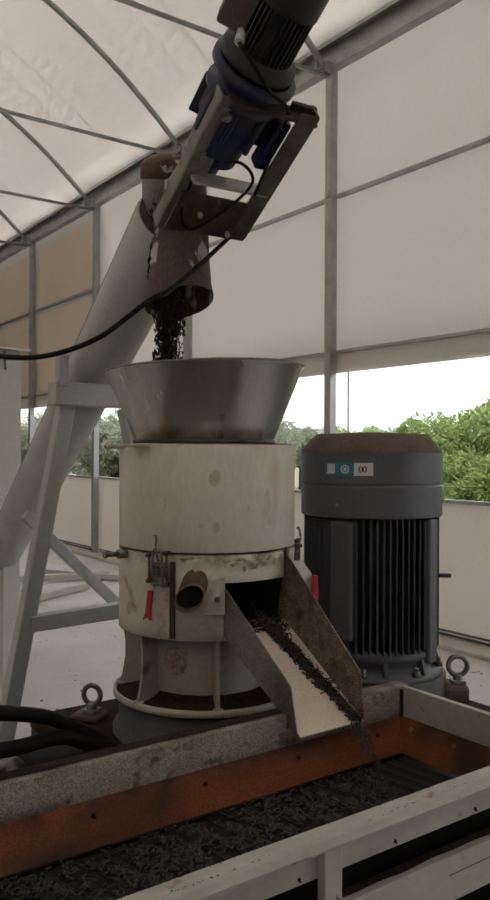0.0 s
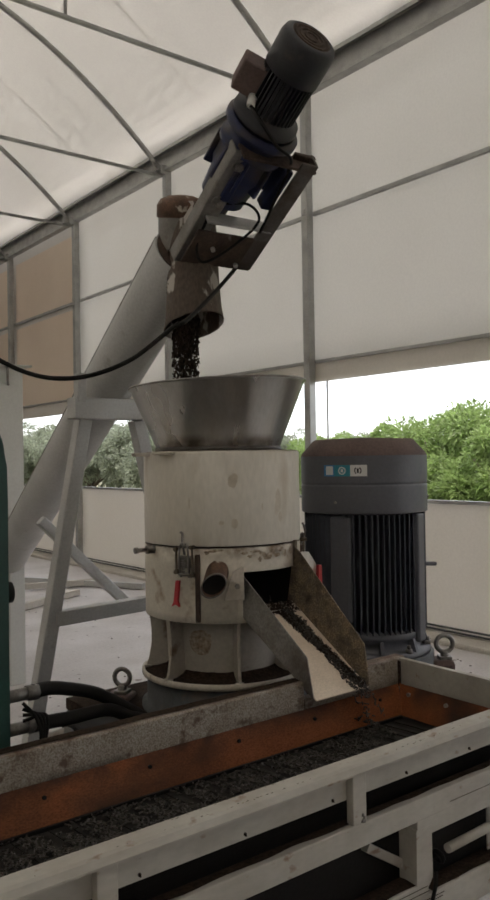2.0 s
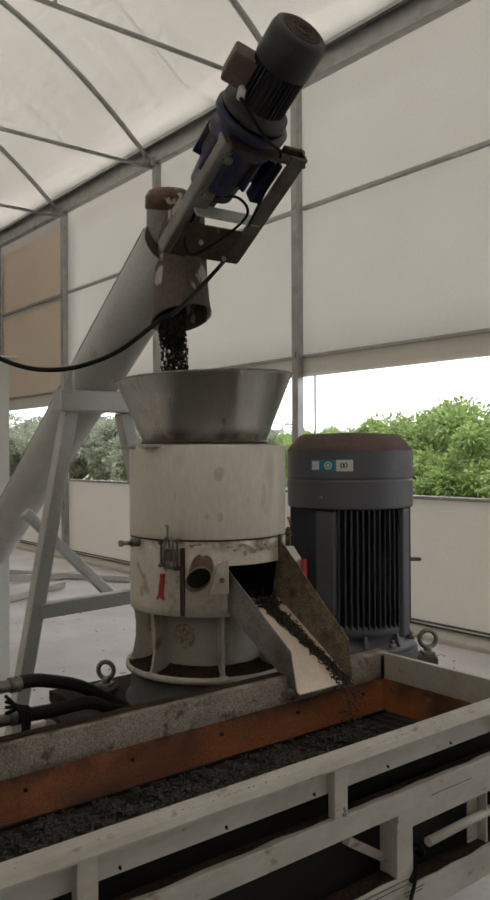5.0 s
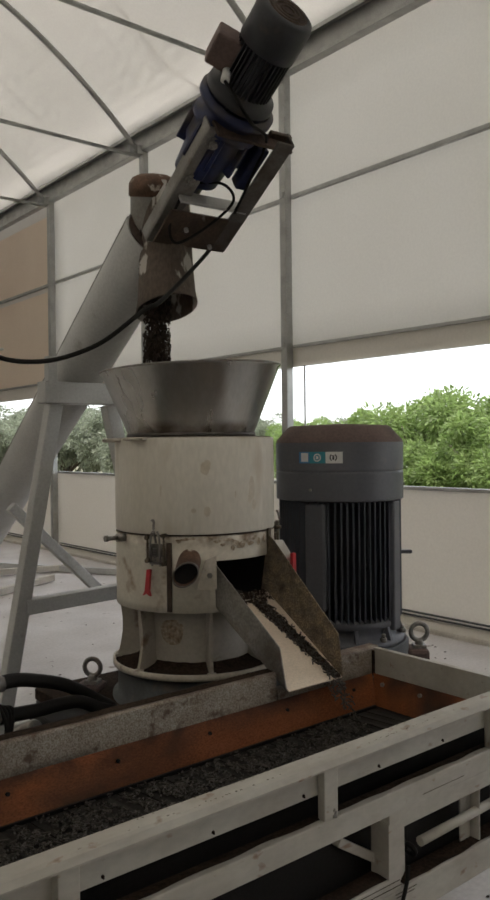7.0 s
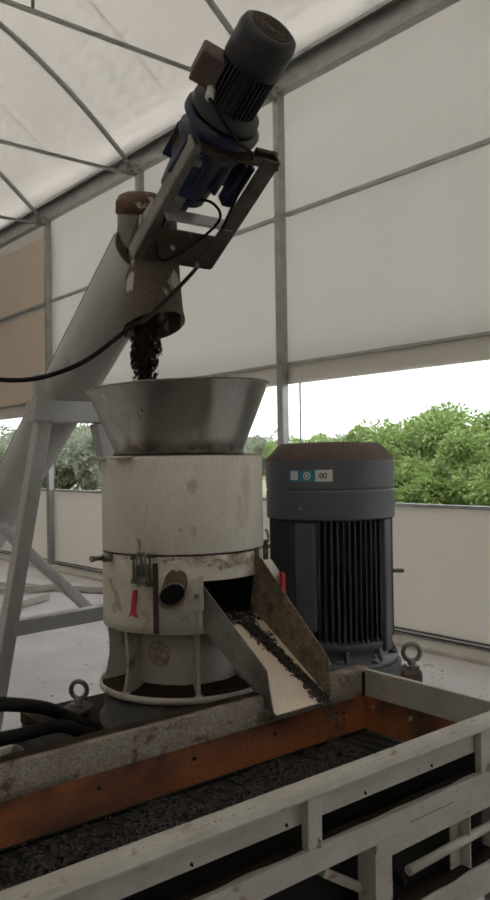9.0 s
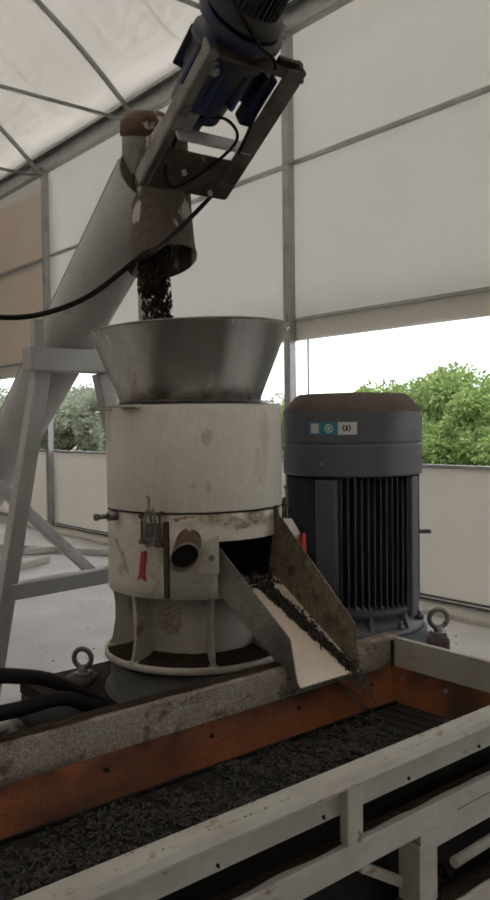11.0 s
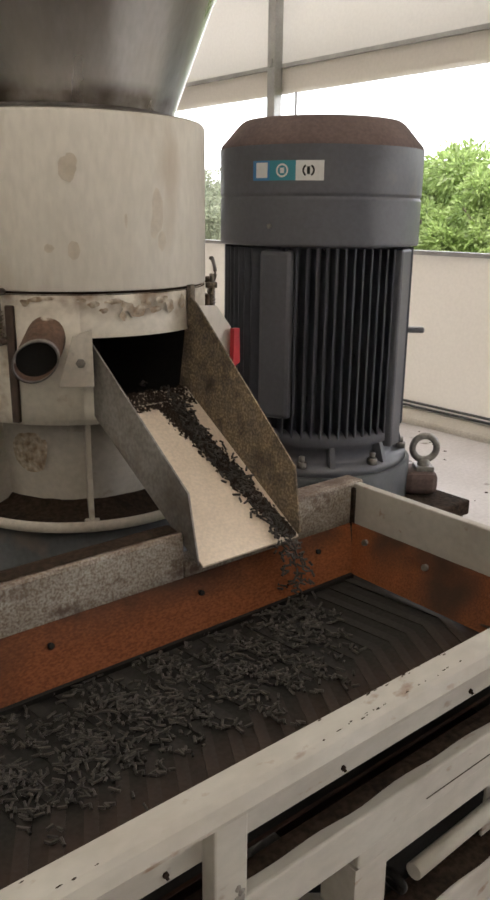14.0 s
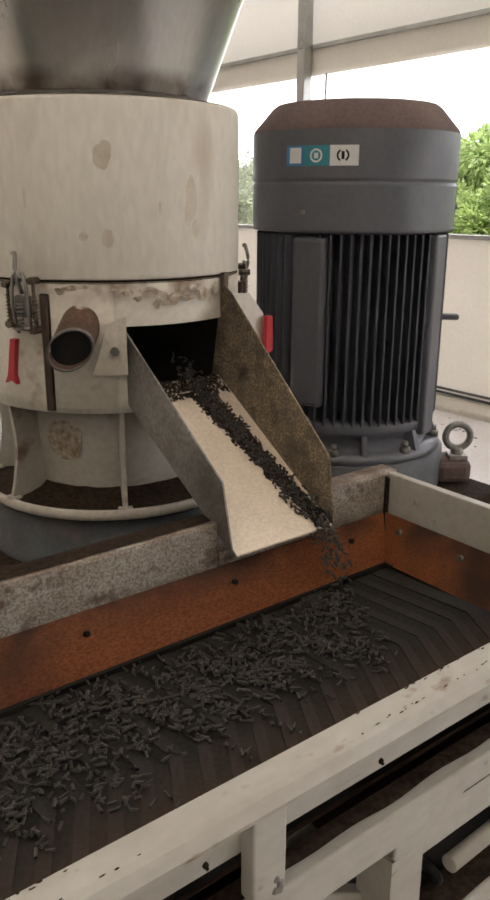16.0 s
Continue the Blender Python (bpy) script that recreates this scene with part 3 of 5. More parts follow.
C = Vector((CX, CY, 0))
AX = Matrix.Translation(C)
R0 = 0.339


def on_drum(angle, z, r=R0):
    a = radians(angle)
    return Vector((CX + r * math.cos(a), CY + r * math.sin(a), z))


def drum_m(angle, z, r=R0):
    """Local x to the side, y outward, z up, at the drum's skin."""
    return Matrix.Translation(on_drum(angle, z, r)) @ pose(0, 0, 0, 0, 0, angle - 90)


mill = thing("pellet_mill", (CX, CY, 0.70), "cream painted upright pellet mill with stained drum", "pellet mill")
bm = bmesh.new()
lathe(bm, [(R0 - 0.03, 1.446), (R0, 1.446), (R0 + 0.001, 1.45), (R0 + 0.001, 1.818), (R0 - 0.004, 1.826), (0.26, 1.828)], 72, AX)
upper = part("upper_drum", bm, M_CREAM, mill, "cream drum with brown smears")
# brown ring added on the ledge so that the cone reflects darker there
bm = bmesh.new()
lathe(bm, [(0.255, 1.831), (0.285, 1.830), (0.322, 1.8295), (0.333, 1.8275)], 72, AX)
for v in bm.verts:
    v.co.z += 0.0008 * noise.noise(v.co * 40)
part("ledge_dirt", bm, M_LEDGE, upper, "brown ring added to darken the reflection in the cone")
# lower drum with the outlet cut out of it
bm = bmesh.new()
O0, O1, OZ0, OZ1 = -113, -54, 1.175, 1.342
prof = [(R0 - 0.012, 1.137), (R0, 1.14), (R0, OZ0), (R0, OZ1), (R0, 1.436), (R0 - 0.006, 1.44), (R0 - 0.03, 1.44)]
lathe(bm, prof, 60, AX, O1, 360 - (O1 - O0))
lathe(bm, prof[:3], 12, AX, O0, O1 - O0)
lathe(bm, prof[3:], 12, AX, O0, O1 - O0)
lower = part("lower_drum", bm, M_CREAM_MID, mill, "cream drum ring with an outlet opening")
# throat walls coloured near black to hold the deep shade inside
bm = bmesh.new()
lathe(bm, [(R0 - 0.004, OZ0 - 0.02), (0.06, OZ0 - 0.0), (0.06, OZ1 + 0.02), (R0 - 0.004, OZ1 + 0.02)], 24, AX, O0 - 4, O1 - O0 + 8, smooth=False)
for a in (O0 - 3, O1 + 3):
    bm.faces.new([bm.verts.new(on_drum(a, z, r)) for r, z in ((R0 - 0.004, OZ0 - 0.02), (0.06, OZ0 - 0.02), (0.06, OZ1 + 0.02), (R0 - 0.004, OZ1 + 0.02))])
part("outlet_throat", bm, M_BLACK, mill, "outlet throat blackened for its shade")
bm = bmesh.new()
lathe(bm, [(R0 - 0.001, 1.438), (R0 - 0.012, 1.441), (R0 - 0.012, 1.447), (R0 - 0.001, 1.449)], 72, AX)
part("seam_ring", bm, M_DIRT, mill, "dark dirty joint")
bm = bmesh.new()
lathe(bm, [(0.25, 1.15), (0.256, 1.145), (0.244, 0.95), (0.240, 0.92), (0.240, 0.885)], 60, AX)
part("neck", bm, M_NECK, mill, "grimy cream neck darkened for the drum's shade")
bm = bmesh.new()
lathe(bm, [(0.30, 0.876), (0.352, 0.876), (0.358, 0.879), (0.358, 0.900), (0.350, 0.903), (0.346, 0.890), (0.235, 0.888)], 72, AX)
part("base_ring", bm, M_CREAM_DIRTY, mill, "dirty cream flange ring")
bm = bmesh.new()
lathe(bm, [(0.236, 0.925), (0.255, 0.910), (0.29, 0.898), (0.345, 0.8925)], 60, AX)
for v in bm.verts:
    v.co.z += 0.004 * noise.noise(v.co * 30)
part("ring_dirt", bm, M_DIRT, mill, "caked brown meal on the flange")
for a in (-170, -115.8, -62, -10, 42, 94, 142):
    bm = bmesh.new()
    m = AX @ pose(0, 0, 0, 0, 0, a)
    slab(bm, [m @ Vector(p) for p in ((0.236, -0.006, 0.892), (0.342, -0.006, 0.892), (0.330, -0.006, 0.93), (0.318, -0.006, 1.00), (0.318, -0.006, 1.06), (0.328, -0.006, 1.14), (0.236, -0.006, 1.14))], m.to_3x3() @ Vector((0, 0.012, 0)))
    box(bm, m @ Vector((0.335, 0, 0.895)), (0.03, 0.036, 0.012), m.to_3x3().to_4x4(), 0.003)
    part("rib", bm, M_NECK, mill)
bm = bmesh.new()
lathe(bm, [(0.30, 0.876), (0.335, 0.872), (0.338, 0.76), (0.36, 0.755), (0.36, 0.73)], 60, AX)
part("gear_case", bm, M_DARK, mill, "dark grey gear case")
# top flange lip, seen on both sides
for a in (168, 12, 80):
    bm = bmesh.new()
    m = AX @ pose(0, 0, 0, 0, 0, a)
    box(bm, m @ Vector((R0 + 0.02, 0, 1.818)), (0.09, 0.05, 0.016), m.to_3x3().to_4x4(), 0.005)
    part("lug", bm, M_CREAM_DIRTY, mill)
part("long_lug", one(box, on_drum(-168, 1.822, R0 + 0.006), (0.10, 0.05, 0.012), pose(0, 0, 0, 0, 0, -70), 0.004), M_CREAM_DIRTY, mill)
# smears on the upper drum
for a, z, w, h in ((-119, 1.705, 0.024, 0.034), (-117.5, 1.722, 0.016, 0.02), (-118, 1.535, 0.016, 0.026), (-127, 1.54, 0.014, 0.012), (-84, 1.62, 0.02, 0.06), (-82, 1.555, 0.016, 0.03), (-86, 1.585, 0.012, 0.03), (-149, 1.62, 0.004, 0.03), (-98, 1.60, 0.004, 0.02)):
    bm = bmesh.new()
    ring = []
    for k in range(14):
        t = 2 * math.pi * k / 14
        q = 1 + 0.25 * noise.noise(Vector((k * 0.9, a, z)))
        ring.append(bm.verts.new(on_drum(a + math.degrees(w * q * math.cos(t) * 0.8 / R0), z + h * q * math.sin(t) * 0.8, R0 + 0.002)))
    bm.faces.new(ring)
    part("smear", bm, M_SPOT, upper, "brown smear")
# meal smears over the outlet
for a, z, w, h in ((-112, 1.418, 0.014, 0.008), (-108, 1.404, 0.010, 0.006), (-99, 1.412, 0.016, 0.010), (-95, 1.40, 0.022, 0.012), (-91, 1.416, 0.012, 0.012), (-133, 1.43, 0.016, 0.006), (-137, 1.422, 0.010, 0.008), (-104, 1.424, 0.020, 0.006), (-87, 1.402, 0.016, 0.009), (-83, 1.422, 0.020, 0.008), (-79, 1.405, 0.012, 0.014), (-116, 1.428, 0.012, 0.005), (-72, 1.412, 0.010, 0.018), (-128, 1.432, 0.014, 0.004), (-101, 1.39, 0.008, 0.012)):
    bm = bmesh.new()
    ring = []
    for k in range(14):
        t = 2 * math.pi * k / 14
        q = 1 + 0.5 * noise.noise(Vector((k * 0.9, a, z)))
        ring.append(bm.verts.new(on_drum(a + math.degrees(w * q * math.cos(t) / R0), z + h * q * math.sin(t), R0 + 0.0075)))
    bm.faces.new(ring)
    part("smear", bm, M_SMEAR, mill, "brown smear")
# vertical seam bar
for a in (-143.5,):
    part("seam_bar", one(box, on_drum(a, 1.28, R0 + 0.004), (0.020, 0.012, 0.27), pose(0, 0, 0, 0, 0, a - 90), 0.003), M_RUST, mill, "dark stained seam bar")
part("door_panel", one(lathe, [(R0 + 0.002, 1.15), (R0 + 0.005, 1.152), (R0 + 0.005, 1.425), (R0 + 0.002, 1.427)], 12, AX, -141, 24), M_CREAM_MID, mill)
# inspection pipe
bm = bmesh.new()
pm = drum_m(-129.5, 1.356, R0 - 0.02)
p0, p1 = pm @ Vector((0, 0, 0)), Vector((1.432, 2.305, 1.300))
ax = (p1 - p0).normalized()
q = Matrix.Translation(p0) @ ax.to_track_quat("Z", "Y").to_matrix().to_4x4()
ln = (p1 - p0).length
lathe(bm, [(0.045, 0.0), (0.045, ln - 0.002), (0.046, ln), (0.0435, ln), (0.043, ln - 0.002), (0.043, 0.01)], 32, q)
cut = (ax + Vector((0.0, -1.0, 0.15)).normalized()).normalized()
for v in bm.verts:
    along = (v.co - p0).dot(ax)
    if along > ln * 0.7:
        v.co += ax * ((p0 + ax * along - v.co).dot(cut) / ax.dot(cut))
pipe = part("inspection_pipe", bm, M_PIPE, mill, "short rusty open pipe")
# added black disc just inside the mouth stands in for the pipe's shade
bm = bmesh.new()
rod(bm, q @ Vector((0, 0, ln - 0.016)), q @ Vector((0, 0, ln - 0.013)), 0.0432, seg=24)
for v in bm.verts:
    along = (v.co - p0).dot(ax)
    v.co += ax * ((p0 + ax * along - v.co).dot(cut) / ax.dot(cut))
part("pipe_plug", bm, M_BLACK, pipe, "black disc for the shade inside the pipe")
bm = bmesh.new()
lathe(bm, [(0.0432, ln - 0.001), (0.0432, ln + 0.003), (0.0468, ln + 0.003), (0.0472, ln - 0.003)], 32, q, close=True)
for v in bm.verts:
    along = (v.co - p0).dot(ax)
    v.co += ax * ((p0 + ax * along - v.co).dot(cut) / ax.dot(cut))
part("pipe_rim", bm, M_DULL, pipe, "bare chipped steel rim")
# hooks and spring latches on each side, with red grips
def latch(angle, z):
    e = part("latch", one(box, drum_m(angle, z, R0 + 0.006) @ Vector((0, 0, 0)), (0.05, 0.012, 0.05), pose(0, 0, 0, 0, 0, angle - 90), 0.004), M_DULL, mill, "steel spring latch")
    m = drum_m(angle, z)
    bm = bmesh.new()
    for dx in (-0.018, 0.018):
        sweep_tube(bm, smooth_path([m @ Vector((dx, 0.012, -0.06)), m @ Vector((dx * 1.2, 0.022, 0.0)), m @ Vector((dx, 0.022, 0.055)), m @ Vector((dx * 0.5, 0.02, 0.075))], 5), 0.0045, 8)
    sweep_tube(bm, smooth_path([m @ Vector((0.0, 0.012, 0.03)), m @ Vector((0.0, 0.03, 0.075)), m @ Vector((0.004, 0.022, 0.115)), m @ Vector((0.016, 0.016, 0.118))], 5), 0.005, 8)
    for k in range(7):
        lathe(bm, [(0.006, -0.002), (0.0085, 0), (0.006, 0.002)], 12, m @ Matrix.Translation((0.0, 0.024, -0.045 + k * 0.009)), close=True)
    rod(bm, m @ Vector((-0.024, 0.018, -0.048)), m @ Vector((0.024, 0.018, -0.048)), 0.006, seg=10)
    part("hook", bm, M_STEEL, e)
    # side springs and clevis pins
    for dx, lo, hi in ((-0.036, -0.05, 0.06), (0.036, -0.04, 0.05)):
        bm = bmesh.new()
        rod(bm, m @ Vector((dx, 0.014, lo)), m @ Vector((dx, 0.018, hi)), 0.004, seg=8)
        for k in range(8):
            lathe(bm, [(0.005, -0.002), (0.0085, 0), (0.005, 0.002)], 10, m @ Matrix.Translation((dx, 0.016, lo + 0.01 + k * 0.008)), close=True)
        rod(bm, m @ Vector((dx, 0.0, hi)), m @ Vector((dx, 0.03, hi)), 0.008, seg=8)
        rod(bm, m @ Vector((dx, 0.0, lo)), m @ Vector((dx, 0.026, lo)), 0.009, seg=8)
        part("spring", bm, M_GRIME, e, "grimy coil spring")
    bm = bmesh.new()
    m2 = drum_m(angle - 5, z)
    slab(bm, [m2 @ Vector(p) for p in ((-0.008, 0.008, -0.075), (0.008, 0.008, -0.075), (0.009, 0.022, -0.155), (0.018, 0.024, -0.176), (0.0, 0.024, -0.166), (-0.017, 0.024, -0.176), (-0.009, 0.022, -0.155))], m2.to_3x3() @ Vector((0, 0.014, 0)))
    part("grip", bm, M_RED, e, "red grip")


latch(-152, 1.385)
latch(-30, 1.385)
# stub with a knob
bm = bmesh.new()
m = drum_m(176, 1.424)
rod(bm, m @ Vector((0, -0.01, 0)), m @ Vector((0, 0.035, 0)), 0.017, seg=16)
rod(bm, m @ Vector((0, 0.03, 0)), m @ Vector((0, 0.075, 0)), 0.009, seg=12)
rod(bm, m @ Vector((0, 0.075, 0)), m @ Vector((0, 0.088, 0)), 0.013, seg=12)
part("stub_bolt", bm, M_DULL, mill, "dark steel stub bolt")
# smudge of old meal on the neck
bm = bmesh.new()
m = drum_m(-149, 1.045, 0.251)
lathe(bm, [(0.052, 0.001), (0.040, 0.003), (0.02, 0.004), (0.0, 0.004)], 24, m @ pose(0, 0, 0, -90, 0, 0))
for v in bm.verts:
    v.co += Vector((noise.noise(v.co * 25), 0, noise.noise(v.co * 25 + Vector((3, 0, 0))))) * 0.010
part("smudge", bm, M_SMEAR, mill, "grey-brown smudge")

# ---- outlet chute ----
chute = thing("outlet_chute", (1.7, 2.05, 1.05), "open steel outlet chute worn pale inside", "chute")
XL, XR = 1.566, 1.832
TOPY, TOPZ, LIPY, LIPZ = 2.30, 1.195, 1.872, 0.928
t = 0.004
bm = bmesh.new()
slab(bm, [(XL, TOPY, TOPZ), (XR, TOPY, TOPZ), (XR, LIPY, LIPZ), (XL, LIPY, LIPZ)], (0, 0, -t))
floor_plate = part("chute_floor", bm, M_CHUTE, chute, "pale worn chute floor")
bm = bmesh.new()
slab(bm, [(XL, 2.335, 1.362), (XL, 1.918, 1.072), (XL, 1.884, 0.926), (XL, TOPY + 0.03, TOPZ - 0.01)], (-t, 0, 0))
part("side_plate", bm, M_DULL, chute, "bare steel side plate")
bm = bmesh.new()
slab(bm, [(XR, 2.285, 1.425), (XR, 2.25, 1.405), (XR, 1.89, 1.083), (XR, 1.868, 0.935), (XR, LIPY + 0.012, LIPZ - 0.006), (XR, TOPY + 0.03, TOPZ - 0.01)], (t, 0, 0))
part("side_plate", bm, M_GRIME, chute, "side plate caked with dark meal")
# mounting ears on the drum
bm = bmesh.new()
slab(bm, [on_drum(-113, 1.365, R0 + 0.012), on_drum(-120, 1.35, R0 + 0.012), on_drum(-126, 1.235, R0 + 0.010), on_drum(-113, 1.235, R0 + 0.016)], (-0.004, -0.008, 0))
ear = part("ear", bm, M_CREAM_DIRTY, chute, "cream mounting ear")
part("bolt", one(rod, on_drum(-117.5, 1.29, R0 + 0.01), on_drum(-117.5, 1.29, R0 + 0.03), 0.011, seg=6), M_DULL, ear)
bm = bmesh.new()
slab(bm, [(1.84, 2.292, 1.398), (1.93, 2.300, 1.392), (2.005, 2.335, 1.330), (2.000, 2.335, 1.25), (1.86, 2.300, 1.22)], (0.002, 0.006, 0))
ear2 = part("ear", bm, M_CREAM, chute, "cream mounting ear")
bm = bmesh.new()
slab(bm, [(1.990, 2.318, 1.328), (2.018, 2.330, 1.326), (2.020, 2.330, 1.235), (1.985, 2.315, 1.225)], (0.004, -0.012, 0))
part("grip", bm, M_RED, ear2, "red grip")
part("post_plate", one(box, on_drum(-65.5, 1.40, R0 + 0.008), (0.022, 0.012, 0.10), pose(0, 0, 0, 0, 0, -155), 0.002), M_GRIME, chute)
# fines stuck along the flow
bm = bmesh.new()
rnd = random.Random(5)
fall = Vector((0, LIPY - TOPY, LIPZ - TOPZ))
for k in range(9500):
    s = rnd.random()
    c0 = 0.64 + 0.29 * s if s > 0.13 else rnd.uniform(0.05, 0.95)
    w = rnd.gauss(c0, 0.054 - 0.026 * s if s > 0.13 else 0.25)
    if not 0.02 < w < 0.985:
        continue
    p = Vector((XL + (XR - XL) * w, TOPY, TOPZ)) + fall * s + Vector((0, 0.002, 0.002))
    r = rnd.uniform(0.002, 0.0062)
    a = rnd.uniform(0, 6.28)
    vs = [bm.verts.new(p + Vector((r * math.cos(a + j * 2.1), r * math.sin(a + j * 2.1), r * math.sin(a + j * 2.1) * 0.62))) for j in range(3)] + [bm.verts.new(p + Vector((0, 0, r * 0.8)))]
    for f in ((0, 1, 3), (1, 2, 3), (2, 0, 3)):
        bm.faces.new([vs[j] for j in f])
ob = part("dark_crust", bm, M_MEAL, chute, "dark meal stuck to the chute")
ob["kind"] = "stuff"

# ---- hopper ----
hop = thing("feed_hopper", (CX, CY, 1.83), "flared shiny steel feed hopper on the mill", "hopper")
bm = bmesh.new()
lathe(bm, [(0.262, 1.828), (0.271, 1.832), (0.275, 1.85), (0.383, 2.122), (0.391, 2.126), (0.391, 2.134), (0.384, 2.136), (0.379, 2.127), (0.269, 1.856), (0.258, 1.85)], 96, Matrix.Translation((CX + 0.006, CY + 0.03, 0)))
for v in bm.verts:
    v.co.z += max(0, v.co.z - 1.85) / 0.28 * (0.042 * (0.82 * (v.co.x - CX) - 0.57 * (v.co.y - CY)) - 0.012)
cone = part("cone", bm, M_STEEL, hop, "brushed steel cone")
bm = bmesh.new()
lathe(bm, [(0.388 + 0.0055 * math.cos(k * math.pi / 4), 2.132 + 0.0055 * math.sin(k * math.pi / 4)) for k in range(8)], 96, Matrix.Translation((CX + 0.006, CY + 0.03, 0)), close=True)
for v in bm.verts:
    v.co.z += max(0, v.co.z - 1.85) / 0.28 * (0.042 * (0.82 * (v.co.x - CX) - 0.57 * (v.co.y - CY)) - 0.012)
part("rim", bm, M_DULL, hop, "dull rolled rim")
bm = bmesh.new()
lathe(bm, [(0.273, 1.831), (0.279, 1.831), (0.279, 1.845), (0.275, 1.847)], 72, Matrix.Translation((CX + 0.006, CY + 0.03, 0)))
part("foot_band", bm, M_BRACE, hop, "dull stained foot band")
bm = bmesh.new()
lathe(bm, [(0.0, 1.985), (0.06, 1.97), (0.2, 1.93), (0.262, 1.92)], 40, Matrix.Translation((CX, CY + 0.03, 0)))
part("meal_heap", bm, M_MEAL, thing("meal_heap", (CX, CY, 1.92), "heap of dark meal lying in the hopper", "meal"))

# ---- main motor ----
MX, MY = 2.496, 2.511
MA = Matrix.Translation((MX, MY, 0))
motor = thing("electric_motor", (MX, MY, 0.76), "large upright dark grey electric motor with cooling fins", "motor")
bm = bmesh.new()
lathe(bm, [(0.285, 1.532), (0.303, 1.531), (0.306, 1.536), (0.306, 1.541), (0.306, 1.655), (0.306, 1.661), (0.303, 1.664), (0.303, 1.668), (0.3065, 1.671), (0.3065, 1.677), (0.3065, 1.794), (0.3065, 1.800)], 96, MA)
cover = part("fan_cover", bm, M_MOTOR, motor, "dark grey fan cover")
bm = bmesh.new()
lathe(bm, [(0.306, 1.800), (0.303, 1.810), (0.248, 1.872), (0.236, 1.880), (0.0, 1.890)], 96, MA)
part("cover_top", bm, M_TOPDUST, cover, "sloping top brown with dust")
bm = bmesh.new()
lathe(bm, [(0.236, 1.54), (0.236, 0.965)], 72, MA)
part("stator", bm, M_FIN, motor)
# fins stand square to the sides, as on a cast frame
for k in range(-6, 7):
    u = k * 0.0268
    tip = math.sqrt(0.293 ** 2 - u * u)
    finbm = bmesh.new()
    box(finbm, (tip - 0.035, u, 1.25), (0.07, 0.0055, 0.55), bevel=0.0015)
    FIN = mesh_of("fin", finbm, M_FIN)
    for a in (-119, -29, 61, 151):
        f = new("fin", FIN)
        f.parent = motor
        f.matrix_parent_inverse = motor.matrix_basis.inverted()
        f.matrix_basis = MA @ pose(0, 0, 0, 0, 0, a)
bm = bmesh.new()
m = MA @ pose(0, 0, 0, 0, 0, -159)
box(bm, m @ Vector((0.266, 0, 1.275)), (0.06, 0.105, 0.49), m.to_3x3().to_4x4(), 0.014)
part("side_panel", bm, M_MOTOR, motor, "flat dark grey side panel")
for a in (-74, 16, 106):
    m = MA @ pose(0, 0, 0, 0, 0, a)
    part("side_rib", one(box, m @ Vector((0.265, 0, 1.225)), (0.07, 0.07, 0.60), m.to_3x3().to_4x4(), 0.008), M_MOTOR, motor)
bm = bmesh.new()
lathe(bm, [(0.236, 0.985), (0.278, 0.982), (0.282, 0.97), (0.282, 0.945), (0.262, 0.935), (0.262, 0.90), (0.27, 0.888), (0.31, 0.885), (0.312, 0.862), (0.30, 0.86)], 72, MA)
part("end_bell", bm, M_MOTOR, motor)
for k in range(10):
    m = MA @ pose(0, 0, 0, 0, 0, k * 36 - 122)
    bm = bmesh.new()
    slab(bm, [m @ Vector(p) for p in ((0.255, -0.008, 0.945), (0.285, -0.008, 0.945), (0.305, -0.008, 0.885), (0.255, -0.008, 0.885))], m.to_3x3() @ Vector((0, 0.016, 0)))
    part("web", bm, M_MOTOR, motor)
for k in range(8):
    m = MA @ pose(0, 0, 0, 0, 0, k * 45 - 50)
    bm = bmesh.new()
    rod(bm, m @ Vector((0.294, 0, 0.884)), m @ Vector((0.294, 0, 0.905)), 0.016, seg=6)
    rod(bm, m @ Vector((0.294, 0, 0.9)), m @ Vector((0.294, 0, 0.922)), 0.009, seg=8)
    part("flange_bolt", bm, M_DULL, motor)
for a, z in ((-161.5, 1.585), (-52, 1.60), (110, 1.60)):
    m = MA @ pose(0, 0, 0, 0, 0, a)
    part("cover_screw", one(rod, m @ Vector((0.304, 0, z)), m @ Vector((0.312, 0, z)), 0.007, seg=8), M_DULL, cover)
# lifting lug at the side
m = MA @ pose(0, 0, 0, 0, 0, -46)
bm = bmesh.new()
box(bm, m @ Vector((0.315, 0, 1.27)), (0.06, 0.03, 0.018), m.to_3x3().to_4x4(), 0.006)
part("lug", bm, M_MOTOR, motor)
# three printed squares
def patch(bm, a0, a1, z0, z1, r):
    for k in range(6):
        q = [(a0 + (a1 - a0) * (k + i) / 6, z) for i, z in ((0, z0), (1, z0), (1, z1), (0, z1))]
        bm.faces.new([bm.verts.new(Vector((MX + r * math.cos(radians(a)), MY + r * math.sin(radians(a)), z))) for a, z in q])


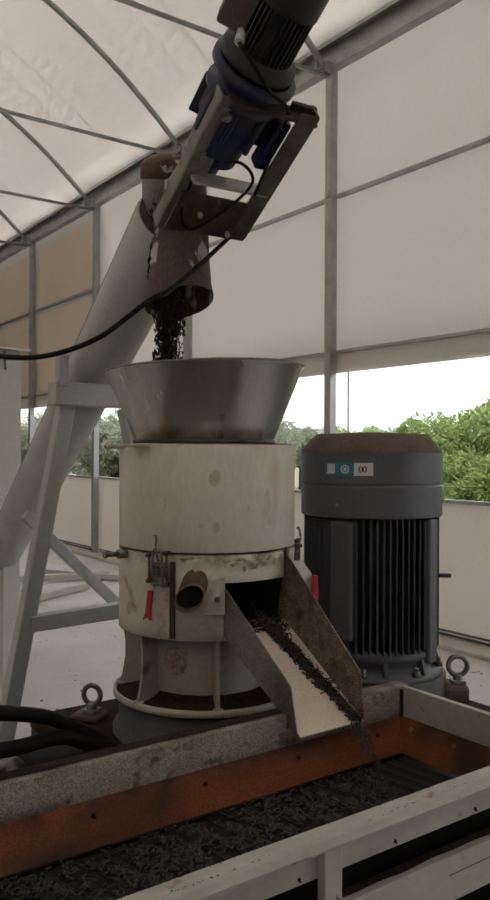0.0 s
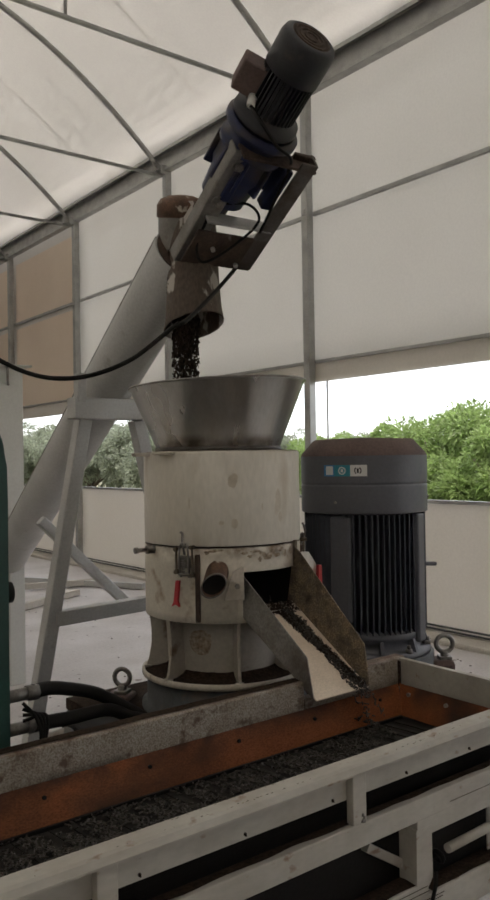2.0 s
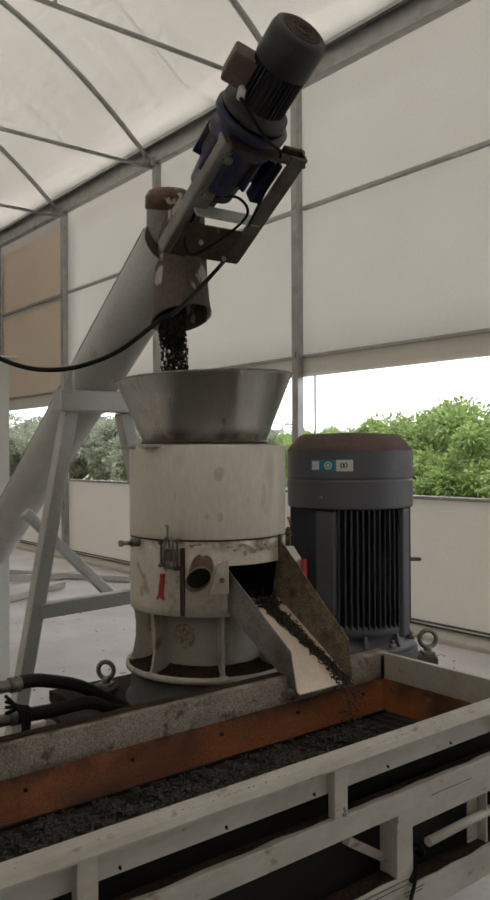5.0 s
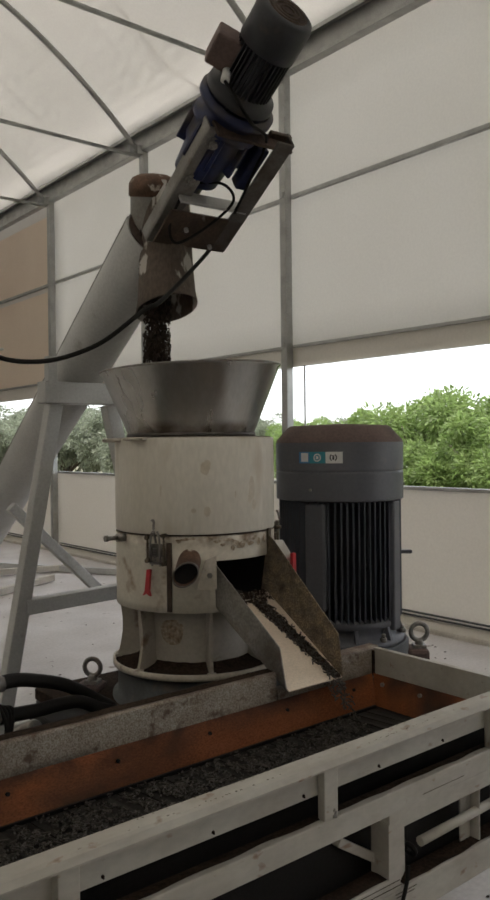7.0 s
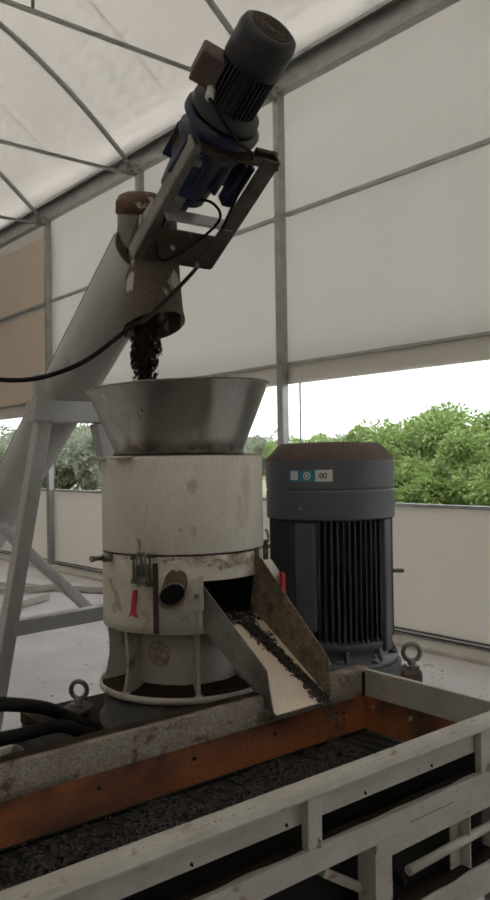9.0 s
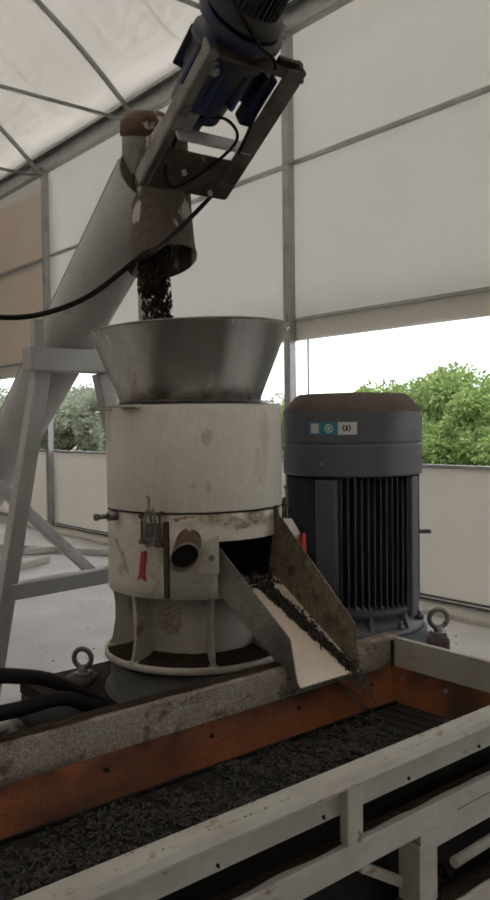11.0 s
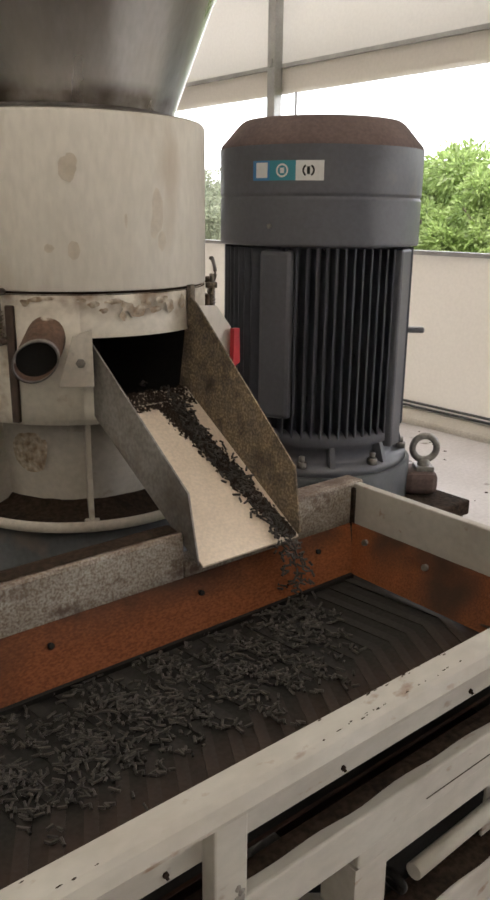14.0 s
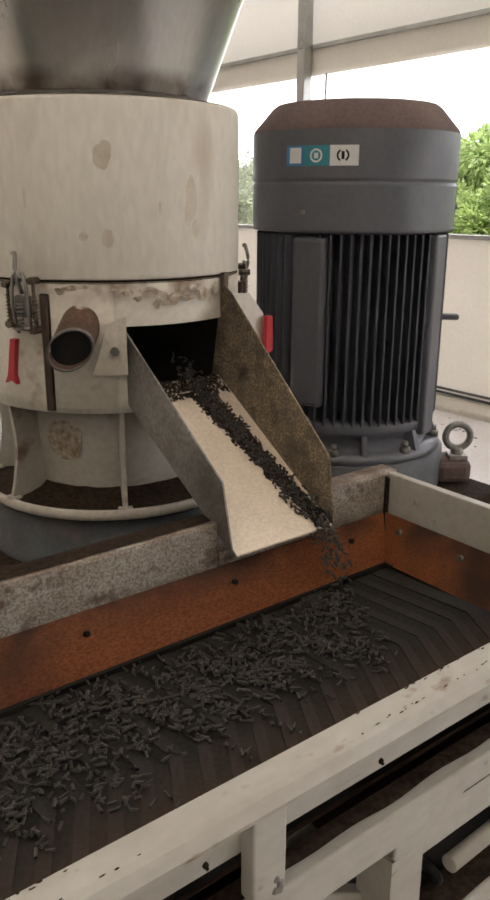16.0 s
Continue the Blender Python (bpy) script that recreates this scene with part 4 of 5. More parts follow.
for a0, a1, mt in ((-172.5, -162.0, M_PRINTBLUE), (-162.0, -147.6, M_PRINTTEAL), (-147.6, -133.2, M_WHITE)):
    st = part("sticker", one(patch, a0, a1, 1.706, 1.758, 0.3072), mt, cover, "small printed square")
    if mt is not M_WHITE:
        if mt is M_PRINTBLUE:
            part("print", one(patch, a0 + 2.2, a1 - 1.2, 1.713, 1.753, 0.3078), M_WHITE, st)
            continue
        am = (a0 + a1) / 2
        bm = bmesh.new()
        m = MA @ pose(0, 0, 0, 0, 0, am) @ Matrix.Translation((0.3085, 0, 1.732)) @ pose(0, 0, 0, 0, 90, 0)
        lathe(bm, [(0.013, 0), (0.018, 0)], 24, m)
        box(bm, m @ Vector((0, 0, 0)), (0.014, 0.012, 0.0006), m.to_3x3().to_4x4())
        part("print", bm, M_WHITE, st)
    else:
        am = (a0 + a1) / 2 - 0.6
        bm = bmesh.new()
        m = MA @ pose(0, 0, 0, 0, 0, am) @ Matrix.Translation((0.3085, 0, 1.732)) @ pose(0, 0, 0, 0, 90, 0)
        lathe(bm, [(0.012, 0), (0.017, 0)], 16, m, 30, 120)
        lathe(bm, [(0.012, 0), (0.017, 0)], 16, m, 210, 120)
        box(bm, m @ Vector((0, 0, 0)), (0.02, 0.008, 0.0006), m.to_3x3().to_4x4())
        part("print", bm, M_BLACK, st)

# ---- common skid under mill and motor ----
skid = thing("machine_base", (2.0, 2.6, 0), "dark dirty steel base under mill and motor", "machine base")
part("deck", one(box, (1.98, 2.58, 0.715), (1.62, 1.02, 0.05), bevel=0.006), M_DIRT, skid, "deck caked with brown meal")
for y in (2.14, 3.03):
    part("girder", one(box, (1.98, y, 0.345), (1.62, 0.10, 0.69), bevel=0.006), M_DARK, skid)
for x in (1.25, 2.0, 2.7):
    part("cross_girder", one(box, (x, 2.585, 0.33), (0.1, 0.78, 0.66), bevel=0.006), M_DARK, skid)
part("motor_seat", one(lathe, [(0.0, 0.862), (0.315, 0.862), (0.325, 0.855), (0.325, 0.74)], 60, MA), M_DARK, skid, "round motor seat")


def lifting_eye(at, r, turn, block):
    e = thing("lifting_eye", at, "steel lifting eye ring on a block of the base", "lifting eye", "lifting eyes")
    x, y, z = at
    bm = bmesh.new()
    m = Matrix.Translation((x, y, z + 0.034 + r)) @ pose(0, 0, 0, 90, 0, turn)
    tr = 0.0105 if r < 0.04 else 0.0115
    lathe(bm, [(r + tr * math.cos(k * math.pi / 5), tr * math.sin(k * math.pi / 5)) for k in range(10)], 32, m, close=True)
    part("ring", bm, M_DULL, e)
    bm = bmesh.new()
    lathe(bm, [(0.0, 0.04), (0.016, 0.038), (0.02, 0.03), (0.022, 0.0)], 20, Matrix.Translation((x, y, z)))
    box(bm, (x, y, z + 0.008), (0.06, 0.06, 0.016), pose(0, 0, 0, 0, 0, turn), 0.003)
    part("shank", bm, M_DULL, e)
    bm = bmesh.new()
    box(bm, (x, y + 0.02, z - (z - 0.74) / 2), (block[0], block[1], z - 0.74), pose(0, 0, 0, 0, 0, turn), 0.02)
    part("block", bm, M_TOPDUST, e, "dusty brown steel block")


lifting_eye((1.345, 2.885, 0.772), 0.036, -52, (0.12, 0.12))
lifting_eye((2.735, 2.225, 0.815), 0.040, -38, (0.11, 0.13))

# ---- belt conveyor ----
X0, X1 = -2.05, 2.07
BACK, FRONT = 1.93, 1.345
BELT = 0.772
conv = thing("belt_conveyor", (0.0, 1.6, 0), "cream steel belt conveyor with orange skirts", "conveyor")
LX = X1 - X0
MXC = (X0 + X1) / 2
# back upper board
bm = bmesh.new()
for xa, xb, zt in ((X0, 1.562, 0.984), (1.562, 1.838, 0.915), (1.838, X1 + 0.04, 0.988)):
    box(bm, ((xa + xb) / 2, BACK + 0.028, (0.872 + zt) / 2), (xb - xa - 0.001, 0.056, zt - 0.872), bevel=0.008)
board = part("back_board", bm, M_BOARD, conv, "cream back board peppered with brown meal")
bm = bmesh.new()
rnd = random.Random(9)
pts = []
n = 120
for k in range(n + 1):
    x = X0 + (1.55 - X0) * k / n
    pts.append((x, 0.012 + 0.012 * noise.noise(Vector((x * 6, 0, 3))) + 0.006 * noise.noise(Vector((x * 25, 1, 3)))))
a = [bm.verts.new((x, BACK + 0.003 + max(0, d * 0.5), 0.9865)) for x, d in pts]
b = [bm.verts.new((x, BACK + 0.028 + d, 0.9905)) for x, d in pts]
c = [bm.verts.new((x, BACK + 0.054, 0.9865)) for x, d in pts]
for k in range(n):
    bm.faces.new((a[k], a[k + 1], b[k + 1], b[k]))
    bm.faces.new((b[k], b[k + 1], c[k + 1], c[k]))
part("meal_ridge", bm, M_DIRT, board, "brown meal lying on the board")
# end board
bm = bmesh.new()
box(bm, (X1 + 0.012, (BACK + FRONT) / 2 - 0.01, 0.928), (0.022, BACK - FRONT + 0.02, 0.114), bevel=0.003)
end = part("end_board", bm, M_RAIL, conv, "cream end board")
part("weld_bead", one(box, (X1 - 0.002, BACK - 0.004, 0.925), (0.012, 0.012, 0.10), bevel=0.004), M_DIRT, end)
# skirts leaning in towards the belt
def skirt(p0, p1, q1, q0, mat, name):
    bm = bmesh.new()
    nrm = (Vector(p1) - Vector(p0)).cross(Vector(q0) - Vector(p0)).normalized() * 0.006
    slab(bm, [p0, p1, q1, q0], nrm)
    return part(name, bm, mat, conv, "orange board skirt" if mat is M_ORANGE else "black rubber skirt")


sk = skirt((X0, BACK - 0.004, 0.885), (X1 - 0.01, BACK - 0.004, 0.885), (X1 - 0.05, BACK - 0.062, 0.778), (X0, BACK - 0.062, 0.778), M_ORANGE, "skirt")
for k in range(12):
    x = 1.93 - k * 0.345
    part("screw", one(rod, (x, BACK - 0.018, 0.848), (x, BACK - 0.030, 0.851), 0.006, seg=8), M_BLACK, sk)
# thin black strip along the skirt's bottom
part("rubber_edge", one(box, (MXC - 0.02, BACK - 0.064, 0.7795), (LX - 0.08, 0.010, 0.010)), M_BLACK, sk)
sk2 = skirt((X1 - 0.004, FRONT, 0.885), (X1 - 0.004, BACK - 0.01, 0.885), (X1 - 0.05, BACK - 0.06, 0.778), (X1 - 0.05, FRONT, 0.778), M_ORANGE, "skirt")
for y in (1.86, 1.68, 1.5):
    part("screw", one(rod, (X1 - 0.014, y, 0.855), (X1 - 0.03, y, 0.858), 0.008, seg=8), M_DULL, sk2)
skirt((X1, 1.310, 0.95), (X0, 1.310, 0.95), (X0, FRONT + 0.03, 0.778), (X1, FRONT + 0.03, 0.778), M_BLACK, "front_skirt")
# front top rail, a folded channel
bm = bmesh.new()
x0, x1 = X0, X1 + 0.02
prof = [(1.302, 0.885), (1.302, 0.985), (1.298, 0.990), (1.272, 0.981), (1.265, 0.976), (1.256, 0.962), (1.256, 0.957), (1.262, 0.956), (1.272, 0.972), (1.291, 0.979), (1.294, 0.975), (1.294, 0.883), (1.298, 0.881)]
slab(bm, [(x0, y, z) for y, z in prof], (x1 - x0, 0, 0))
top = part("top_rail", bm, M_RAIL, conv, "cream folded top rail with worn edges")
for k in range(14):
    x = 1.95 - k * 0.29
    bm = bmesh.new()
    rod(bm, (x, 1.302, 0.898), (x, 1.288, 0.893), 0.0022, seg=8)
    rod(bm, (x, 1.297, 0.897), (x, 1.291, 0.895), 0.0042, seg=6)
    part("bolt", bm, M_DIRT, top)
bm = bmesh.new()
rnd = random.Random(52)
for k in range(420):
    x = X0 + LX * (0.35 + 0.63 * rnd.random())
    if noise.noise(Vector((x * 3.1, 8.0, 0))) < -0.12 + 0.5 * rnd.random():
        continue
    s = rnd.choice((0.06, 0.94, 0.90, 0.97, 0.15)) + rnd.gauss(0, 0.04)
    y, z = 1.298 - 0.026 * s, 0.9902 - 0.009 * s
    a, w = rnd.uniform(0.0012, 0.006), rnd.uniform(0.0004, 0.0012)
    bm.faces.new([bm.verts.new((x + a * cx * rnd.uniform(0.6, 1.1), y + w * cy, z + 0.0008 + 0.35 * w * cy)) for cx, cy in ((-1, 0), (-0.4, -1), (0.5, -0.8), (1, 0.1), (0.3, 1), (-0.5, 0.7))])
chips = part("chipped_edge", bm, M_DIRT, top, "brown chips in the paint of the edge")
chips["kind"] = "stuff"
# short posts between the rails
for x in (1.155, 0.41, -0.34, -1.09, 1.90):
    bm = bmesh.new()
    box(bm, (x, 1.280, 0.8945), (0.050, 0.026, 0.147), bevel=0.003)
    p = part("short_post", bm, M_RAIL, conv)
    bm = bmesh.new()
    for j in range(5):
        box(bm, (x + 0.012 + 0.006 * (j % 2), 1.268 + 0.002 * j, 0.826 + 0.008 * (j % 3)), (0.016, 0.008, 0.01), pose(0, 0, 0, 20 * j, 15, 30 * j), 0.003)
    part("weld_bead", bm, M_DULL, p)
# middle rail
bm = bmesh.new()
box(bm, (MXC, 1.2895, 0.790), (LX + 0.05, 0.045, 0.064), bevel=0.004)
box(bm, ((1.385 + X1) / 2 + 0.01, 1.3005, 0.735), (X1 - 1.365, 0.064, 0.052), bevel=0.003)
mid = part("middle_rail", bm, M_RAIL, conv, "cream middle rail")
bm = bmesh.new()
pts = [(X0 + LX * k / 160) for k in range(161)]
edge = [1.284 + 0.007 * noise.noise(Vector((x * 9, 7, 0))) + 0.007 * noise.noise(Vector((x * 2.5, 3, 0))) for x in pts]
a = [bm.verts.new((x, e, 0.8235)) for x, e in zip(pts, edge)]
b = [bm.verts.new((x, (e + 1.311) / 2, 0.8250)) for x, e in zip(pts, edge)]
c = [bm.verts.new((x, 1.311, 0.8235)) for x in pts]
for k in range(160):
    bm.faces.new((a[k], a[k + 1], b[k + 1], b[k]))
    bm.faces.new((b[k], b[k + 1], c[k + 1], c[k]))
part("meal_ridge", bm, M_DIRT, mid, "brown meal lying on the rail")
bm = bmesh.new()
box(bm, (1.63, 1.2668, 0.778), (0.20, 0.0012, 0.0014))
part("scratch", bm, M_DIRT, mid, "dark scratch")
# brackets with folded corners between the rails, and the floor legs
for x in (1.412, 0.30, -0.8, -1.9, 2.0):
    bm = bmesh.new()
    slab(bm, [(x - 0.032, 1.268, 0.735), (x + 0.034, 1.268, 0.735), (x + 0.036, 1.268, 0.585), (x - 0.01, 1.268, 0.535), (x - 0.034, 1.268, 0.585)], (0, 0.006, 0))
    box(bm, (x - 0.03, 1.30, 0.645), (0.006, 0.065, 0.18))
    part("bracket", bm, M_RAIL, conv, "folded cream bracket")
    if x != 1.412:
        part("leg", one(box, (x, 1.30, 0.223), (0.07, 0.060, 0.446), bevel=0.004), M_RAIL, conv)
bm = bmesh.new()
box(bm, (MXC, 1.300, 0.493), (LX + 0.05, 0.064, 0.094), bevel=0.004)
box(bm, ((X0 + 1.43) / 2, 1.2995, 0.5605), (1.43 - X0, 0.062, 0.041), bevel=0.003)
low = part("low_rail", bm, M_RAIL, conv, "broad cream low rail")
for x_lo, x_hi, z in ((X0, 1.43, 0.5815), (1.452, X1, 0.5412)):
    span = [(x, e_) for x, e_ in zip(pts, edge) if x_lo <= x <= x_hi]
    bm = bmesh.new()
    a = [bm.verts.new((x, e_ - 0.010, z)) for x, e_ in span]
    b = [bm.verts.new((x, (e_ + 1.333) / 2, z + 0.003)) for x, e_ in span]
    c = [bm.verts.new((x, 1.333, z)) for x, e_ in span]
    for k in range(len(span) - 1):
        bm.faces.new((a[k], a[k + 1], b[k + 1], b[k]))
        bm.faces.new((b[k], b[k + 1], c[k + 1], c[k]))
    part("meal_ridge", bm, M_DIRT, low, "brown meal lying on the rail")
for p, q2 in (((1.20, 0.572), (1.425, 0.568)), ((1.22, 0.558), (1.43, 0.553)), ((1.405, 0.530), (1.497, 0.528)), ((1.41, 0.520), (1.49, 0.519))):
    part("scratch", one(beam, (p[0], 1.2672, p[1]), (q2[0], 1.2672, q2[1]), 0.0013, 0.0013, bevel=0), M_DIRT, low, "thin dark scratch")
# added black pan and sheets below the belt, standing in for its shade
part("pan", one(box, (MXC, 1.635, 0.492), (LX, 0.60, 0.006)), M_BLACK, conv, "black pan for the shade under the belt")
part("back_sheet", one(box, (MXC, 1.926, 0.60), (LX, 0.006, 0.20)), M_BLACK, conv, "black back sheet for the shade behind")
part("inner_sheet", one(box, (MXC, 1.350, 0.625), (LX, 0.004, 0.25)), M_BLACK, conv, "black sheet for the shade under the belt")
# back frame
for y in (1.955,):
    part("back_rail", one(box, (MXC, y, 0.80), (LX, 0.05, 0.14), bevel=0.005), M_RAIL, conv)
    part("back_low_rail", one(box, (MXC, y, 0.52), (LX, 0.05, 0.08), bevel=0.005), M_RAIL, conv)
    for x in (1.95, 0.85, -0.3, -1.4):
        part("leg", one(box, (x, y, 0.37), (0.06, 0.05, 0.74), bevel=0.004), M_RAIL, conv)
for x in (1.85, 0.9, -0.1, -1.1):
    part("cross_bar", one(box, (x, 1.65, 0.523), (0.05, 0.56, 0.05), bevel=0.004), M_RAIL, conv)
    part("brace", one(beam, (x - 0.40, 1.333, 0.578), (x - 0.61, 1.333, 0.712), 0.024, 0.026), M_RAIL, conv)
# spindle seen under the middle rail
spin = part("take_up_screw", one(rod, (1.525, 1.275, 0.640), (1.99, 1.285, 0.640), 0.014, seg=14), M_RAIL, conv, "pale take-up spindle")
bm = bmesh.new()
lathe(bm, [(0.010, -0.006), (0.022, -0.006), (0.024, 0.0), (0.022, 0.006), (0.010, 0.006)], 20, Matrix.Translation((1.512, 1.30, 0.612)) @ pose(0, 0, 0, 0, 70, 0), close=True)
part("nut", bm, M_BLACK, spin, "dark ring nut")
bm = bmesh.new()
box(bm, (1.787, 1.305, 0.645), (0.058, 0.006, 0.186), bevel=0.002)
box(bm, (1.813, 1.287, 0.645), (0.006, 0.036, 0.186), bevel=0.002)
part("bearing_plate", bm, M_RAIL, conv)
# slack cable over the low rail
part("cable", one(sweep_tube, smooth_path([(1.455, 1.262, 0.60), (1.44, 1.255, 0.56), (1.41, 1.252, 0.50), (1.37, 1.25, 0.42), (1.33, 1.25, 0.3), (1.3, 1.25, 0.1)]), 0.006, 8), M_BLACK,
     thing("loose_cable", (1.41, 1.255, 0.1), "thin black cable hanging over the conveyor rail", "cable"))
# pulleys and the belt round them
PR = 0.075
XA, XB = X0 + 0.10, X1 - 0.055
for x in (XA, XB):
    p = part("pulley", one(rod, (x, 1.37, BELT - PR - 0.006), (x, 1.90, BELT - PR - 0.006), PR, seg=32), M_DULL, conv)
    part("shaft", one(rod, (x, 1.30, BELT - PR - 0.006), (x, 1.95, BELT - PR - 0.006), 0.02, seg=12), M_DULL, p)
for x in (1.3, 0.7, 0.1, -0.5, -1.1):
    part("idler", one(rod, (x, 1.37, BELT - 0.042), (x, 1.90, BELT - 0.042), 0.036, seg=16), M_DULL, conv)
ZC = BELT - PR - 0.006
bm = bmesh.new()
loop = [(XA + (XB - XA) * k / 40, ZC + PR + 0.006) for k in range(41)]
loop += [(XB + (PR + 0.006) * math.sin(radians(k * 15)), ZC + (PR + 0.006) * math.cos(radians(k * 15))) for k in range(1, 12)]
loop += [(XB - (XB - XA) * k / 40, ZC - PR - 0.006) for k in range(41)]
loop += [(XA - (PR + 0.006) * math.sin(radians(k * 15)), ZC - (PR + 0.006) * math.cos(radians(k * 15))) for k in range(1, 12)]
ring_of = []
for y in (1.368, 1.45, 1.64, 1.83, 1.892):
    ring_of.append([bm.verts.new((x, y, z)) for x, z in loop])
inner = []
for x, z in loop:
    d = Vector((x - min(max(x, XA), XB), z - ZC)).normalized() * 0.004
    inner.append((x - d.x, z - d.y))
for y in (1.892, 1.368):
    ring_of.append([bm.verts.new((x, y, z)) for x, z in inner])
ring_of.append(ring_of[0])
for r0, r1 in zip(ring_of, ring_of[1:]):
    for k in range(len(loop)):
        bm.faces.new((r0[k], r0[(k + 1) % len(loop)], r1[(k + 1) % len(loop)], r1[k])).smooth = True
part("belt", bm, M_BELT, conv, "dark rubber belt dusted brown")

# heap under the far end of the belt
bm = bmesh.new()
lathe(bm, [(0.0, 0.34), (0.05, 0.30), (0.2, 0.12), (0.26, 0.0)], 24, Matrix.Translation((-2.02, 1.63, 0)))
for v in bm.verts:
    v.co += Vector((noise.noise(v.co * 9), noise.noise(v.co * 9 + Vector((5, 0, 0))), 0)) * 0.02
tagged(part("pellet_heap", bm, M_PELLET), "heap of dark pellets on the floor at the belt's end", "pellets")

# chevron cleats, one rigid piece each
SPEED = 0.336
RUN = XB - XA
PRR = PR + 0.007
LOOP = 2 * RUN + 2 * math.pi * PRR
N_RIB = round(LOOP / 0.054)


def loop_pose(s):
    """Place and tilt of a piece s metres along the belt, going left on top."""
    s %= LOOP
    if s < RUN:
        return Matrix.Translation((XB - s, 1.63, ZC + PRR))
    s -= RUN
    if s < math.pi * PRR:
        a = s / PRR
        return Matrix.Translation((XA - PRR * math.sin(a), 1.63, ZC + PRR * math.cos(a))) @ pose(0, 0, 0, 0, -math.degrees(a), 0)
    s -= math.pi * PRR
    if s < RUN:
        return Matrix.Translation((XA + s, 1.63, ZC - PRR)) @ pose(0, 0, 0, 0, -180, 0)
    s -= RUN
    a = math.pi + s / PRR
    return Matrix.Translation((XB - PRR * math.sin(a), 1.63, ZC + PRR * math.cos(a))) @ pose(0, 0, 0, 0, -math.degrees(a), 0)


bm = bmesh.new()
slab(bm, [(x, y, -0.002) for x, y in ((-0.012, -0.022), (-0.142, -0.258), (-0.119, -0.258), (0.012, -0.022), (-0.023, 0.258), (-0.045, 0.258))], (0, 0, 0.0036))
RIB = mesh_of("belt_cleat", bm, M_RIB)
CLEATS = []
for k in range(N_RIB):
    o = new("belt_cleat", RIB)
    tagged(o, "dark rubber chevron cleat riding on the belt", "belt cleat", "cleats of the belt")
    o.matrix_basis = loop_pose(k * LOOP / N_RIB)
    CLEATS.append((o, k * LOOP / N_RIB))


# ---- pellets ----
def pellet_batch(seed, n):
    """A handful of short rods lying loosely in one layer or two."""
    rnd = random.Random(seed)
    vs, fs = [], []
    seg = 6
    for k in range(n):
        a = rnd.uniform(0, 6.283)
        rr = math.sqrt(rnd.random())
        c = Vector((0.105 * rr * math.cos(a), 0.023 * rr * math.sin(a), 0.003 + rnd.random() * 0.008 * (1 - rr)))
        d = Vector((rnd.gauss(0, 1), rnd.gauss(0, 1), rnd.gauss(0, 0.16))).normalized()
        ln, r = rnd.uniform(0.009, 0.020), rnd.uniform(0.0021, 0.0028)
        q = d.to_track_quat("Z", "Y").to_matrix()
        i = len(vs)
        for sgn in (-1, 1):
            vs += [c + d * ln * 0.5 * sgn + q @ Vector((r * math.cos(j * math.pi / 3), r * math.sin(j * math.pi / 3), 0)) for j in range(seg)]
        fs += [(i + j, i + (j + 1) % seg, i + seg + (j + 1) % seg, i + seg + j) for j in range(seg)]
        fs += [tuple(i + j for j in range(seg))[::-1], tuple(i + seg + j for j in range(seg))]
    me = bpy.data.meshes.new("pellet_batch")
    me.from_pydata([tuple(v) for v in vs], [], fs)
    me.materials.append(M_PELLET)
    return me


BATCH = [pellet_batch(20 + k, 24 + 3 * (k % 4)) for k in range(7)]
RATE = 26.0
BATCHES = []
rnd = random.Random(77)
DROP_X = 1.80
first = -int((DROP_X - X0) / SPEED * RATE)
for k in range(first, int(17 * RATE)):
    o = new("pellet_batch", BATCH[k % 7])
    tagged(o, "handful of short dark grey pellets", "pellets", "pellets on belt and chute", "stuff")
    BATCHES.append((o, k / RATE + rnd.uniform(-0.03, 0.03), rnd.gauss(-0.015, 0.042), max(-0.19, min(0.14, rnd.gauss(0, 0.088))), rnd.uniform(0, 360)))


def meal_clump(seed):
    """Loose flecks of meal in a falling column."""
    rnd = random.Random(seed)
    vs, fs = [], []
    for k in range(1900):
        z = rnd.uniform(-0.16, 0.16)
        w = 0.030 + 0.009 * math.sin(z * 20 + seed)
        d = Vector((rnd.gauss(0, w), rnd.gauss(0, w), 0))
        d = d * (0.055 / d.length) if d.length > 0.055 else d
        p = d + Vector((0, 0, z))
        r = rnd.uniform(0.003, 0.0100)
        i = len(vs)
        vs += [p + Vector((rnd.uniform(-r, r), rnd.uniform(-r, r), rnd.uniform(-r, r) * 2)) for _ in range(4)]
        fs += [(i, i + 1, i + 2), (i, i + 1, i + 3), (i + 1, i + 2, i + 3), (i, i + 2, i + 3)]
    me = bpy.data.meshes.new("meal_clump")
    me.from_pydata([tuple(v) for v in vs], [], fs)
    me.materials.append(M_MEAL)
    return me


CLUMP = [meal_clump(40 + k) for k in range(5)]
CLUMPS = []
for k in range(-5, 267):
    o = new("meal_clump", CLUMP[k % 5])
    tagged(o, "clump of dark meal falling into the hopper", "meal", "falling meal", "stuff")
    CLUMPS.append((o, k * 0.06 + rnd.uniform(-0.015, 0.015), rnd.uniform(0, 360), rnd.gauss(0, 0.008)))

